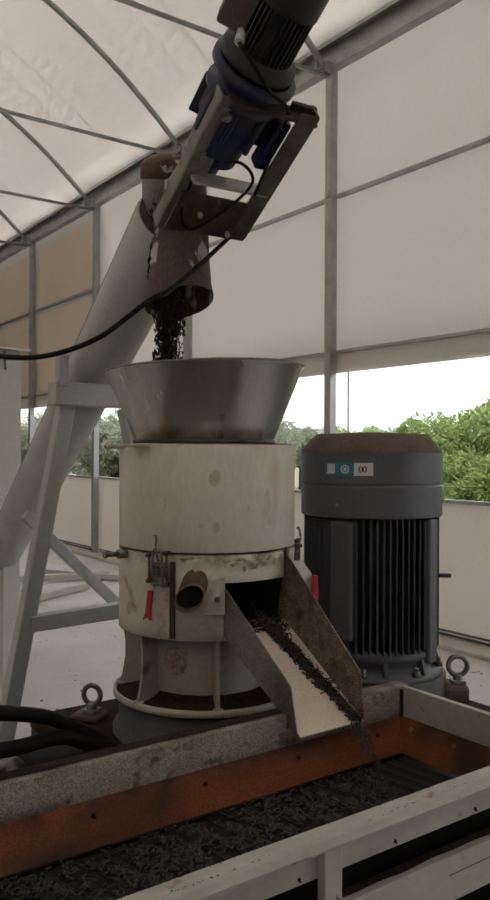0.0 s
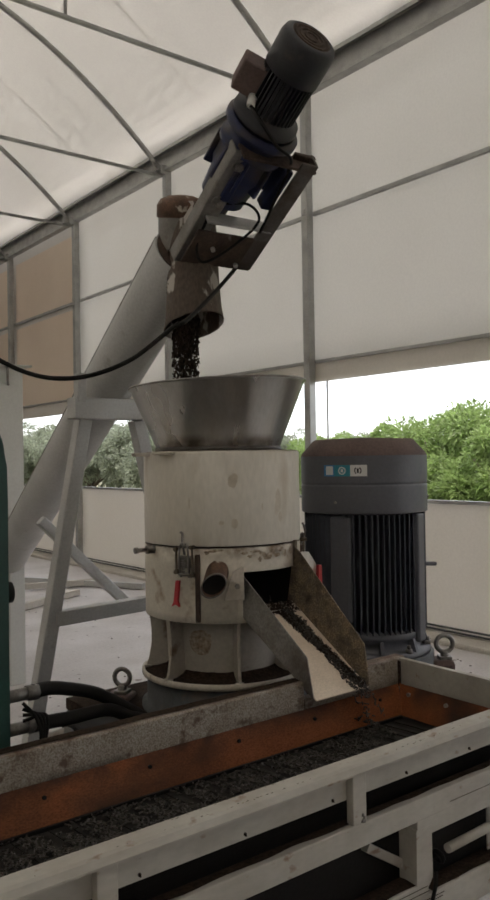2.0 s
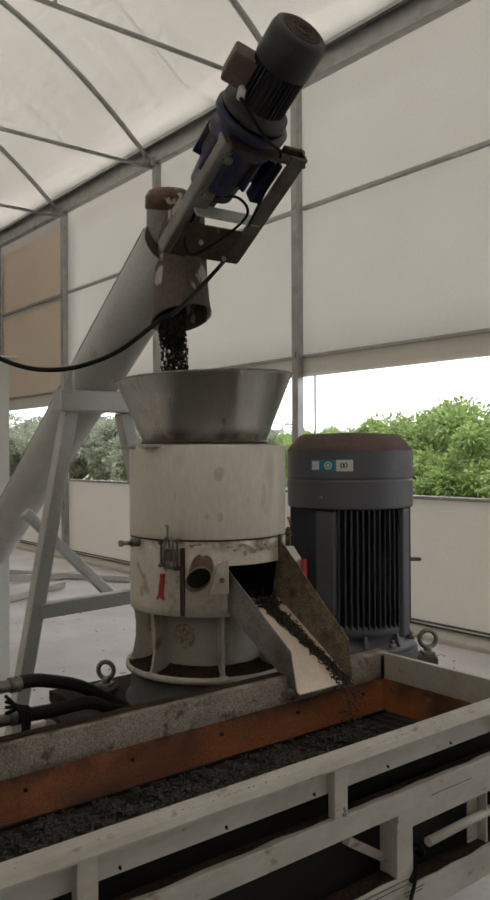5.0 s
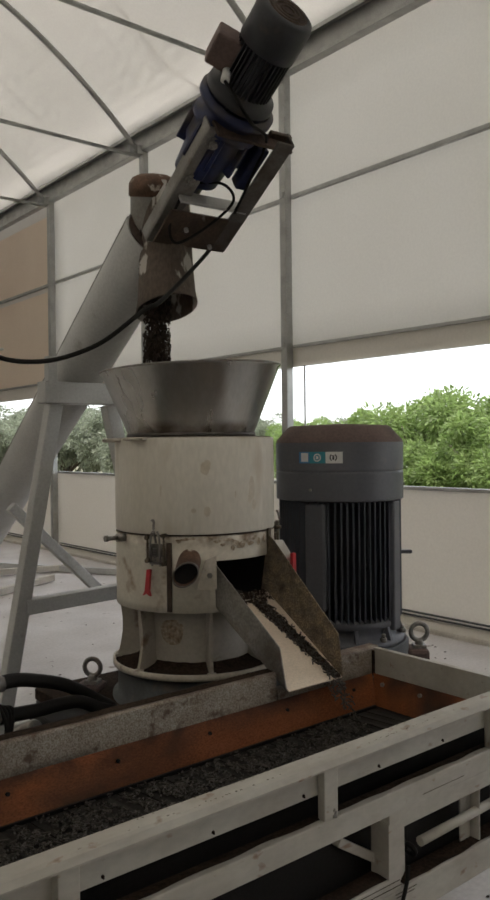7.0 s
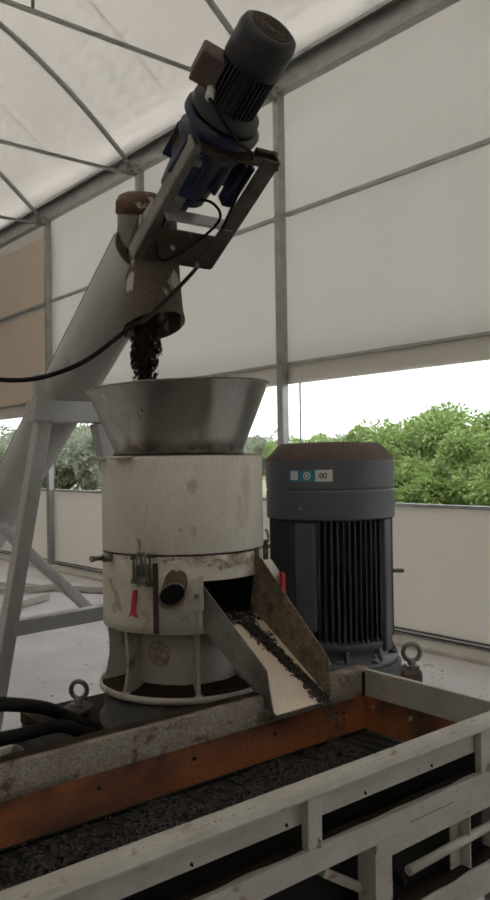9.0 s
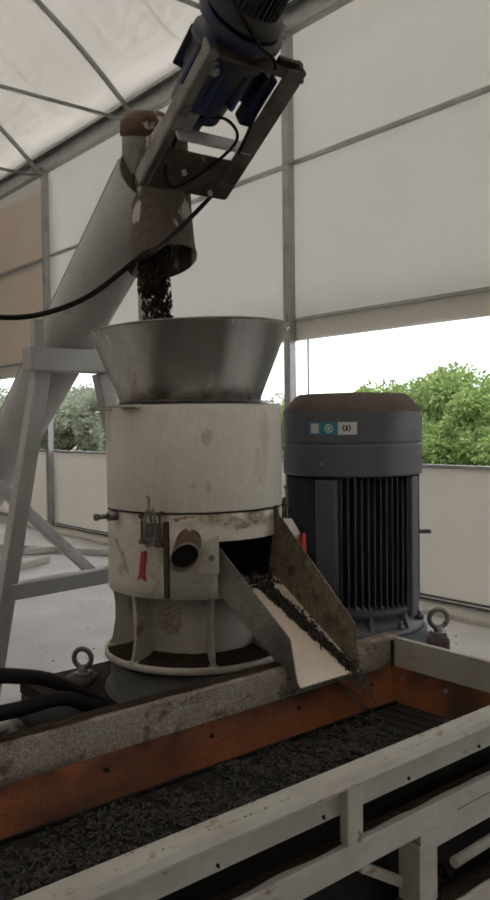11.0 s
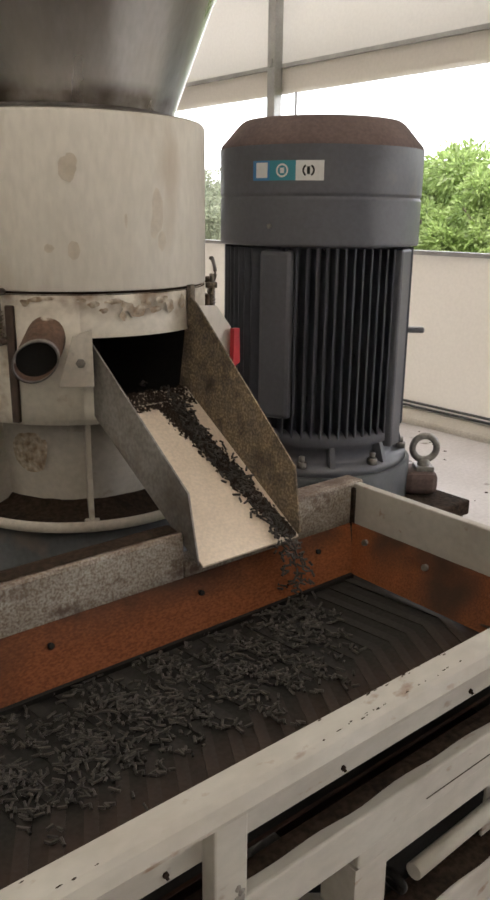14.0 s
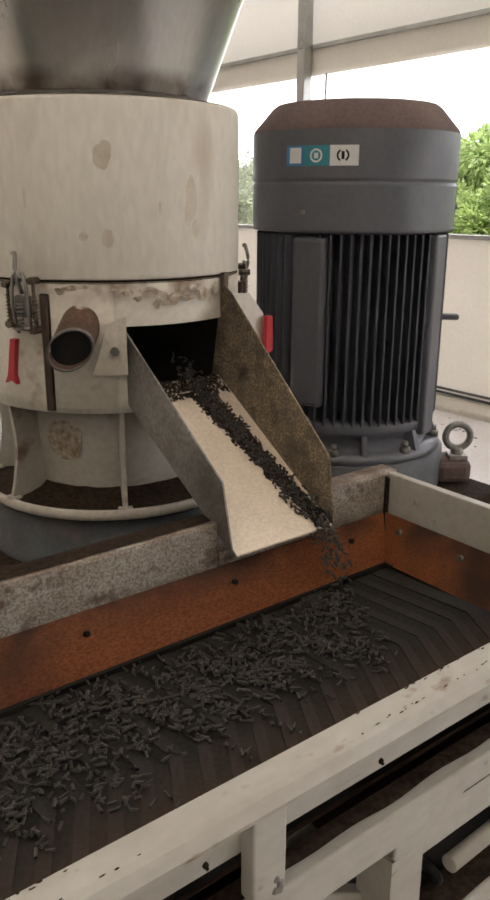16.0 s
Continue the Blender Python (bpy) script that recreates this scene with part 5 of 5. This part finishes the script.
# ---- screw conveyor ----
MP = Vector((1.516, 2.02, 3.119))
U = Vector((-0.070, -0.853, 0.516)).normalized()
LXA = Vector((0.9966, -0.0818, 0)).normalized()
LYA = U.cross(LXA).normalized()
SM = Matrix((LXA, LYA, U)).transposed().to_4x4()
SM.translation = MP
SR = SM.to_3x3().to_4x4()


def sp(x, y, z):
    return SM @ Vector((x, y, z))


screw = thing("screw_conveyor", (1.7, 3.4, 0), "silver tube screw conveyor feeding the mill from above", "screw conveyor")
TR = 0.140
TZ = -0.78
bm = bmesh.new()
T0, TD = Vector((1.572, 2.60, 2.765)), Vector((0.131, 0.892, -0.447)).normalized()
rod(bm, T0 + TD * 5.75, T0 + TD * 0.11, TR, seg=48)
tube = part("tube", bm, M_SILVER, screw, "long silver painted tube")
SO = LXA * -0.108 + LYA * 0.088
part("seam_strip", one(beam, T0 + TD * 5.6 + SO, T0 + TD * 0.14 + SO, 0.008, 0.02, LYA), M_DULL, tube, "brown seam along the tube")
part("head_plate", one(rod, T0 + TD * 0.11, T0 + TD * 0.10, TR - 0.006, seg=40), M_RUST, screw, "round rusty head plate")
# spout
SX, SY = 1.60, 2.66
bm = bmesh.new()
ST = Matrix.Translation((SX, SY, 0))
lathe(bm, [(0.102, 2.90), (0.114, 2.58), (0.124, 2.43), (0.133, 2.385), (0.133, 2.380), (0.128, 2.380), (0.119, 2.43), (0.109, 2.58), (0.097, 2.90)], 48, ST)
for v in bm.verts:
    if v.co.z < 2.45:
        v.co.z += (SY - v.co.y) * 0.34
spout = part("spout", bm, M_SPOUT, screw, "rusty flaking discharge spout")
# cap over the tube end, seen as a round dome
bm = bmesh.new()
m = Matrix.Translation((SX - 0.045, SY + 0.02, 2.905)) @ pose(0, 0, 0, 14, -8, 0)
lathe(bm, [(0.0, 0.05), (0.055, 0.045), (0.090, 0.030), (0.106, 0.004), (0.107, -0.045), (0.100, -0.050)], 32, m)
part("cap", bm, M_PIPE, screw, "rounded brown rusty cap")
bm = bmesh.new()
lathe(bm, [(0.100, -0.046), (0.099, -0.16), (0.094, -0.30)], 32, m)
part("head_neck", bm, M_ARM, screw, "bare grey steel neck")
# arm frame
def arm(x, y, z0, z1, w, h, name, mat, label):
    bm = bmesh.new()
    box(bm, sp(x, y, (z0 + z1) / 2), (w, h, z1 - z0), SR, 0.006)
    return part(name, bm, mat, screw, label)


la = arm(-0.090, -0.068, -0.755, -0.165, 0.010, 0.060, "side_arm", M_ARM, "grey steel side arm")
for z in (-0.225, -0.405):
    bm = bmesh.new()
    rod(bm, sp(-0.052, -0.100, z), sp(-0.052, -0.112, z), 0.026, seg=20)
    rod(bm, sp(-0.052, -0.108, z), sp(-0.052, -0.128, z), 0.016, seg=6)
    part("bolt", bm, M_DULL, la)
arm(-0.050, -0.098, -0.755, -0.165, 0.088, 0.010, "arm_flange", M_ARM, "")
ra = arm(0.257, -0.10, -0.715, -0.13, 0.012, 0.07, "side_arm", M_BRACE, "dark grey side arm")
arm(0.222, -0.135, -0.715, -0.13, 0.080, 0.010, "arm_flange", M_BRACE, "")
bm = bmesh.new()
box(bm, sp(0.085, -0.135, -0.628), (0.34, 0.010, 0.18), SR, 0.002)
bp = part("base_plate", bm, M_RUST, screw, "rusty base plate")
for x, z in ((0.02, -0.62), (0.17, -0.69)):
    part("bolt", one(rod, sp(x, -0.139, z), sp(x, -0.155, z), 0.010, seg=6), M_SILVER, bp)
part("cross_plate", one(box, sp(0.09, -0.11, -0.490), (0.31, 0.06, 0.012), SR, 0.002), M_SILVER, screw, "grey cross plate")
bm = bmesh.new()
box(bm, sp(0.10, -0.10, -0.165), (0.34, 0.075, 0.012), SR, 0.002)
box(bm, sp(0.225, -0.075, -0.15), (0.10, 0.02, 0.03), SR, 0.004)
part("cross_plate", bm, M_RUST, screw, "rusty cross plate")
# gearbox
bm = bmesh.new()
lathe(bm, [(0.0, -0.56), (0.05, -0.55), (0.055, -0.47), (0.095, -0.45), (0.105, -0.33), (0.118, -0.30), (0.118, -0.22), (0.135, -0.205), (0.135, -0.185), (0.11, -0.18), (0.112, -0.13), (0.15, -0.12), (0.15, -0.098), (0.128, -0.092)], 40, SM @ Matrix.Translation((0.03, 0.0, 0)))
gear = part("gearbox", bm, M_BLUE, screw, "dirty blue gearbox")
for k in range(8):
    m = SM @ Matrix.Translation((0.03, 0, 0)) @ pose(0, 0, 0, 0, 0, k * 45 + 20)
    part("web", one(box, m @ Vector((0.115, 0, -0.27)), (0.05, 0.016, 0.15), m.to_3x3().to_4x4(), 0.004), M_BLUE, gear)
for x in (-0.03, 0.17):
    part("foot", one(box, sp(x, -0.085, -0.30), (0.05, 0.06, 0.20), SR, 0.008), M_BLUE, gear)
# drive motor
GM = SM @ Matrix.Translation((0.022, 0.0, 0.012))
bm = bmesh.new()
lathe(bm, [(0.13, -0.092), (0.134, -0.085), (0.13, -0.06), (0.088, -0.045), (0.086, 0.14)], 40, GM)
dm = part("drive_motor", bm, M_DRIVE, screw, "small dark electric motor")
fb = bmesh.new()
box(fb, (0.093, 0, 0.045), (0.02, 0.004, 0.18))
DFIN = mesh_of("fin", fb, M_DRIVE)
for k in range(36):
    f = new("fin", DFIN)
    f.parent = dm
    f.matrix_parent_inverse = Matrix()
    f.matrix_basis = GM @ pose(0, 0, 0, 0, 0, k * 10)
bm = bmesh.new()
lathe(bm, [(0.10, 0.115), (0.107, 0.117), (0.107, 0.225), (0.100, 0.248), (0.08, 0.258), (0.076, 0.256)], 40, GM)
part("fan_cover", bm, M_DRIVE, dm, "dark fan cover")
bm = bmesh.new()
for r in (0.025, 0.045, 0.065):
    lathe(bm, [(r - 0.004, 0.255), (r - 0.002, 0.259), (r + 0.004, 0.259), (r + 0.006, 0.255)], 32, GM)
lathe(bm, [(0.0, 0.253), (0.079, 0.253)], 32, GM)
part("grille", bm, M_RUST, dm, "rusty fan grille")
tb = part("terminal_box", one(box, GM @ Vector((-0.115, 0.05, 0.035)), (0.10, 0.09, 0.12), SR @ pose(0, 0, 0, 0, 0, -24), 0.008), M_TOPDUST, dm, "dusty terminal box")
bm = bmesh.new()
rod(bm, GM @ Vector((-0.10, -0.005, -0.01)), GM @ Vector((-0.115, -0.045, -0.025)), 0.016, seg=12)
part("gland", bm, M_WHITE, tb, "pale cable gland")
bm = bmesh.new()
sweep_tube(bm, smooth_path([GM @ Vector((-0.115, -0.045, -0.025)), GM @ Vector((-0.08, -0.11, -0.04)), GM @ Vector((0.0, -0.15, -0.09)), GM @ Vector((0.09, -0.14, -0.13)), GM @ Vector((0.14, -0.11, -0.20)), GM @ Vector((0.15, -0.13, -0.34)), GM @ Vector((0.16, -0.15, -0.50))]), 0.006, 8)
part("lead", bm, M_BLACK, tb)
# black supply cable in a slack bow
part("cable", one(sweep_tube, smooth_path([(0.40, 2.95, 2.42), (0.58, 2.80, 2.28), (0.723, 2.665, 2.175), (0.808, 2.599, 2.125), (0.902, 2.55, 2.105), (1.019, 2.496, 2.119), (1.155, 2.426, 2.182), (1.287, 2.344, 2.302), (1.349, 2.34, 2.335), (1.529, 2.44, 2.459), (1.759, 2.57, 2.632), (1.908, 2.72, 2.731)]), 0.009, 10), M_BLACK,
     thing("supply_cable", (1.0, 2.5, 2.1), "black supply cable hanging in a slack bow", "cable"))
part("cable", one(sweep_tube, smooth_path([sp(-0.05, -0.10, -0.50), sp(-0.055, -0.14, -0.62), sp(0.0, -0.165, -0.68), sp(0.10, -0.15, -0.58), sp(0.16, -0.13, -0.45), sp(0.10, -0.1, -0.40), sp(0.0, -0.09, -0.42)]), 0.006, 8), M_BLACK,
     thing("loop_cable", sp(0, -0.1, -0.5), "black cable looped round the drive arm", "cable"))

# trestle under the tube
tres = thing("trestle", (1.7, 3.72, 0), "silver painted steel trestle carrying the tube", "trestle")
part("head_bar", one(box, (1.76, 3.60, 2.072), (0.60, 0.10, 0.112), bevel=0.006), M_SILVER, tres)
for x, h in ((1.50, 0.15), (1.93, 0.05)):
    part("stop", one(box, (x, 3.57, 2.105 + h / 2), (0.05, 0.05, h), bevel=0.005), M_SILVER, tres)
part("leg", one(beam, (1.555, 3.65, 2.02), (1.185, 3.68, 0.0), 0.075, 0.075, (0, 1, 0), 0.006), M_SILVER, tres)
part("leg", one(beam, (1.88, 3.65, 2.02), (2.37, 3.68, 0.0), 0.075, 0.075, (0, 1, 0), 0.006), M_SILVER, tres)
part("cross_bar", one(beam, (1.375, 3.65, 0.98), (2.13, 3.65, 1.0), 0.07, 0.075, bevel=0.005), M_SILVER, tres)
part("brace", one(beam, (1.62, 4.38, 1.44), (2.22, 4.34, 0.84), 0.06, 0.06, (0, 1, 0), 0.005), M_SILVER, tres, "slanting brace bound with rope")
# loose bars lying by the wall
for k, (a, b) in enumerate((((4.3, 11.2, 0.05), (5.3, 9.4, 0.05)), ((3.6, 10.6, 0.06), (5.0, 10.2, 0.06)), ((2.6, 8.6, 0.05), (4.4, 9.6, 0.05)))):
    part("bar", one(beam, a, b, 0.08, 0.08), M_KERB if k else M_SILVER, thing("loose_bar", a, "pale loose bar lying on the floor", "bar", "bars on the floor"))

# ---- things beside the mill ----
cab = thing("control_cabinet", (1.65, 6.25, 0), "pale grey cabinet raised on square legs behind the screw conveyor", "cabinet")
part("body", one(box, (1.64, 6.25, 1.965), (1.10, 0.50, 1.21), bevel=0.008), M_PALE, cab)
part("door", one(box, (1.64, 5.994, 1.985), (1.04, 0.014, 1.13), bevel=0.006), M_PALE, cab)
part("ledge", one(box, (1.64, 5.985, 1.345), (1.12, 0.05, 0.03), bevel=0.004), M_PALE, cab, "pale folded ledge")
part("top_plate", one(box, (1.66, 6.23, 2.578), (1.18, 0.56, 0.016), bevel=0.004), M_PALE, cab)
part("hook", one(sweep_tube, smooth_path([(2.05, 5.97, 2.56), (2.045, 5.955, 2.52), (2.045, 5.955, 2.44), (2.055, 5.965, 2.42)]), 0.010, 8), M_DULL, cab)
for x in (1.16, 2.12):
    for y in (6.06, 6.42):
        part("leg", one(box, (x, y, 0.68), (0.13, 0.13, 1.36), bevel=0.006), M_PALE, cab)
pump = thing("hydraulic_unit", (0.45, 2.42, 0), "dark green painted hydraulic unit", "hydraulic unit")
bm = bmesh.new()
slab(bm, [(0.28, 2.30, 0.03), (0.61, 2.30, 0.03), (0.61, 2.30, 1.66), (0.608, 2.30, 1.78), (0.598, 2.30, 1.86), (0.575, 2.30, 1.915), (0.53, 2.30, 1.935), (0.28, 2.30, 1.935)], (0, 0.30, 0))
bmesh.ops.bevel(bm, geom=bm.edges[:], offset=0.006, segments=2, affect="EDGES")
part("body", bm, M_GREEN, pump)
part("gauge_window", one(box, (0.545, 2.296, 1.74), (0.03, 0.006, 0.14), bevel=0.002), M_PALE, pump)
part("side_bar", one(box, (0.616, 2.40, 1.25), (0.012, 0.06, 0.9), bevel=0.003), M_BLACK, pump)
part("knob", one(rod, (0.609, 2.36, 1.36), (0.640, 2.36, 1.36), 0.035, seg=20), M_BLACK, pump)
for z in (1.020, 0.91):
    bm = bmesh.new()
    rod(bm, (0.605, 2.335, z), (0.69, 2.338, z), 0.021, seg=16)
    rod(bm, (0.68, 2.338, z), (0.72, 2.34, z), 0.027, seg=6)
    part("hose_fitting", bm, M_DULL, pump)
bm = bmesh.new()
for k in range(4):
    sweep_tube(bm, smooth_path([(0.655, 2.31, 1.0 - 0.02 * k), (0.69 + 0.012 * k, 2.28, 0.95), (0.70, 2.27, 0.88 - 0.02 * k), (0.67, 2.28, 0.80)]), 0.006, 8)
part("wiring", bm, M_BLACK, pump)
for pts_, lab in (([(0.70, 2.34, 1.021), (0.77, 2.375, 1.012), (0.85, 2.407, 0.990), (1.003, 2.467, 0.93), (1.138, 2.50, 0.845), (1.22, 2.50, 0.79)], "upper"),
                  ([(0.70, 2.335, 0.912), (0.80, 2.36, 0.90), (0.868, 2.383, 0.89), (1.037, 2.441, 0.868), (1.15, 2.47, 0.81), (1.24, 2.48, 0.775)], "lower")):
    part("hose", one(sweep_tube, smooth_path(pts_), 0.024, 14), M_BLACK, thing("hydraulic_hose", pts_[0], "thick black rubber hose to the mill", "hose", "hydraulic hoses"))
part("junction_box", one(box, (1.08, 2.55, 0.40), (0.26, 0.22, 0.80), bevel=0.01), M_BLACK, thing("junction_box", (1.08, 2.55, 0), "black box beside the mill base", "box"))
cat = thing("steel_coupling", (0.86, 2.50, 0.0), "bright steel coupling on a stand beside the mill", "coupling")
part("stand", one(box, (0.86, 2.52, 0.36), (0.10, 0.10, 0.72), bevel=0.005), M_SILVER, cat)
bm = bmesh.new()
lathe(bm, [(0.0, 0.06), (0.04, 0.06), (0.045, 0.05), (0.045, -0.04), (0.03, -0.05), (0.0, -0.05)], 24, Matrix.Translation((0.86, 2.50, 0.77)) @ pose(0, 0, 0, 70, 0, 30))
part("body", bm, M_STEEL, cat)

# debris on the floor
bm = bmesh.new()
rnd = random.Random(31)
for k in range(300):
    if k % 3:
        p = Vector((rnd.uniform(2.0, 5.6), rnd.uniform(3.2, 9.5), 0.002))
    else:
        p = Vector((rnd.uniform(3.1, 5.4), rnd.uniform(2.2, 5.0), 0.002))
    r = rnd.uniform(0.004, 0.016) * (1.8 if k % 23 == 0 else 1)
    vs = [bm.verts.new(p + Vector((r * rnd.uniform(0.5, 1.3) * math.cos(j * 1.26), r * rnd.uniform(0.5, 1.3) * math.sin(j * 1.26), 0))) for j in range(5)]
    top_v = bm.verts.new(p + Vector((0, 0, r * 0.4)))
    for j in range(5):
        bm.faces.new((vs[j], vs[(j + 1) % 5], top_v))
for k in range(90):
    p = Vector((rnd.gauss(2.25, 0.22), rnd.gauss(1.50, 0.14), 0.002))
    rr = rnd.uniform(0.002, 0.008) * (1.5 if k % 9 == 0 else 1)
    vs = [bm.verts.new(p + Vector((rr * rnd.uniform(0.5, 1.3) * math.cos(j * 1.26), rr * rnd.uniform(0.5, 1.3) * math.sin(j * 1.26), 0))) for j in range(5)]
    top_v = bm.verts.new(p + Vector((0, 0, rr * 0.5)))
    for j in range(5):
        bm.faces.new((vs[j], vs[(j + 1) % 5], top_v))
tagged(part("spilled_meal", bm, M_DIRT), "dark crumbs of spilled meal on the floor", "meal", kind="stuff")


# red paint stroke on the floor
bm = bmesh.new()
slab(bm, [(2.210, 1.618, 0.0), (2.218, 1.620, 0.0), (2.222, 1.575, 0.0), (2.230, 1.52, 0.0), (2.245, 1.44, 0.0), (2.222, 1.44, 0.0), (2.212, 1.53, 0.0), (2.208, 1.58, 0.0)], (0, 0, 0.0015))
tagged(part("paint_mark", bm, M_RED), "short red paint stroke on the concrete floor", "paint mark")


# ---- what moves ----
def motions():
    for o, s in CLEATS:
        walk(o, [(k * 0.25, loop_pose(s + SPEED * k * 0.25)) for k in range(65)])
    tilt = math.degrees(math.atan2(TOPZ - LIPZ, TOPY - LIPY))
    for o, t0, dx, dy, turn in BATCHES:
        spin = pose(0, 0, 0, 0, 0, turn)
        lane = 1.752 + dx * 0.30

        def at(u):
            """The batch u seconds after it lands on the belt."""
            if u < -0.85:
                return Matrix.Translation((lane - 0.03, 2.47, 1.09)) @ pose(0, 0, 0, 0, 0, 90)
            if u < -0.17:
                f = (u + 0.85) / 0.68
                g = 0.45 * f + 0.55 * f * f
                if f < 0.12:
                    return Matrix.Translation((lane - 0.03 + 0.03 * f / 0.12, 2.47 - 0.17 * f / 0.12, 1.09 + 0.11 * f / 0.12)) @ pose(0, 0, 0, tilt * f / 0.12, 0, 0) @ pose(0, 0, 0, 0, 0, 90)
                g = (g - 0.06) / 0.94
                return Matrix.Translation((lane + 0.050 * g, TOPY + (LIPY - TOPY) * g, TOPZ + (LIPZ - TOPZ) * g + 0.001)) @ pose(0, 0, 0, tilt, 0, 0) @ pose(0, 0, 0, 0, 0, 90)
            if u < 0:
                f = (u + 0.17) / 0.17
                return Matrix.Translation((lane + 0.050 + (DROP_X - lane - 0.035) * f * 0.6, LIPY - 0.025 * f, LIPZ + 0.004 + (BELT + 0.004 - LIPZ) * f * f)) @ pose(0, 0, 0, tilt * (1 - f) + 45 * math.sin(math.pi * f), 0, 0) @ pose(0, 0, 0, 0, 0, 90) @ pose(0, 0, 0, 0, 0, (turn % 34) * f)
            x = lane + 0.050 + (DROP_X - lane - 0.035) * 0.6 - SPEED * u
            roll = min(1.0, max(0.0, u / 0.45))
            y = LIPY - 0.025 + (dy * 0.8 - 0.130) * (1 - (1 - roll) ** 2)
            rest = pose(0, 0, 0, 0, 0, 90) @ pose(0, 0, 0, 0, 0, turn % 34)
            if x > X0 - 0.02:
                return Matrix.Translation((x, y, BELT + 0.004)) @ rest
            f = min(1.0, (X0 - 0.02 - x) / 0.1)
            return Matrix.Translation((X0 + 0.02, 1.63 + (y - 1.63) * 0.6, BELT + 0.004 - 0.55 * f * f)) @ rest

        leave = (DROP_X - X0) / SPEED
        marks = [-0.85, -0.80, -0.6, -0.4, -0.25, -0.17, -0.08, 0.0, 0.1, 0.2, 0.32, 0.45, 2.0, 5.0, 8.0, leave - 0.6, leave - 0.3, leave - 0.05, leave + 0.1, leave + 0.25, leave + 0.4]
        ts = sorted({0.0, 16.0, *(round((t0 + m) * FPS) / FPS for m in marks if 0 < t0 + m < 16)})
        walk(o, [(t, at(t - t0)) for t in ts])
    for o, t0, turn, off in CLUMPS:
        x, y = SX - 0.03 + off, SY + 0.022
        steps = [(0.0, 2.62), (0.07, 2.55), (0.13, 2.42), (0.19, 2.23), (0.25, 1.98), (0.30, 1.80)]
        rows = {}
        for u, z in steps:
            t = round((t0 + u) * FPS) / FPS
            if 0 <= t <= 16:
                rows[t] = z
        first_z = 2.62 if t0 > 0 else next((z for u, z in steps if t0 + u >= 0), 1.80)
        rows.setdefault(0.0, first_z)
        rows.setdefault(16.0, 1.80 if t0 + 0.3 <= 16 else 2.3)
        walk(o, [(t, pose(x, y, rows[t], 0, 0, turn)) for t in sorted(rows)])


motions()
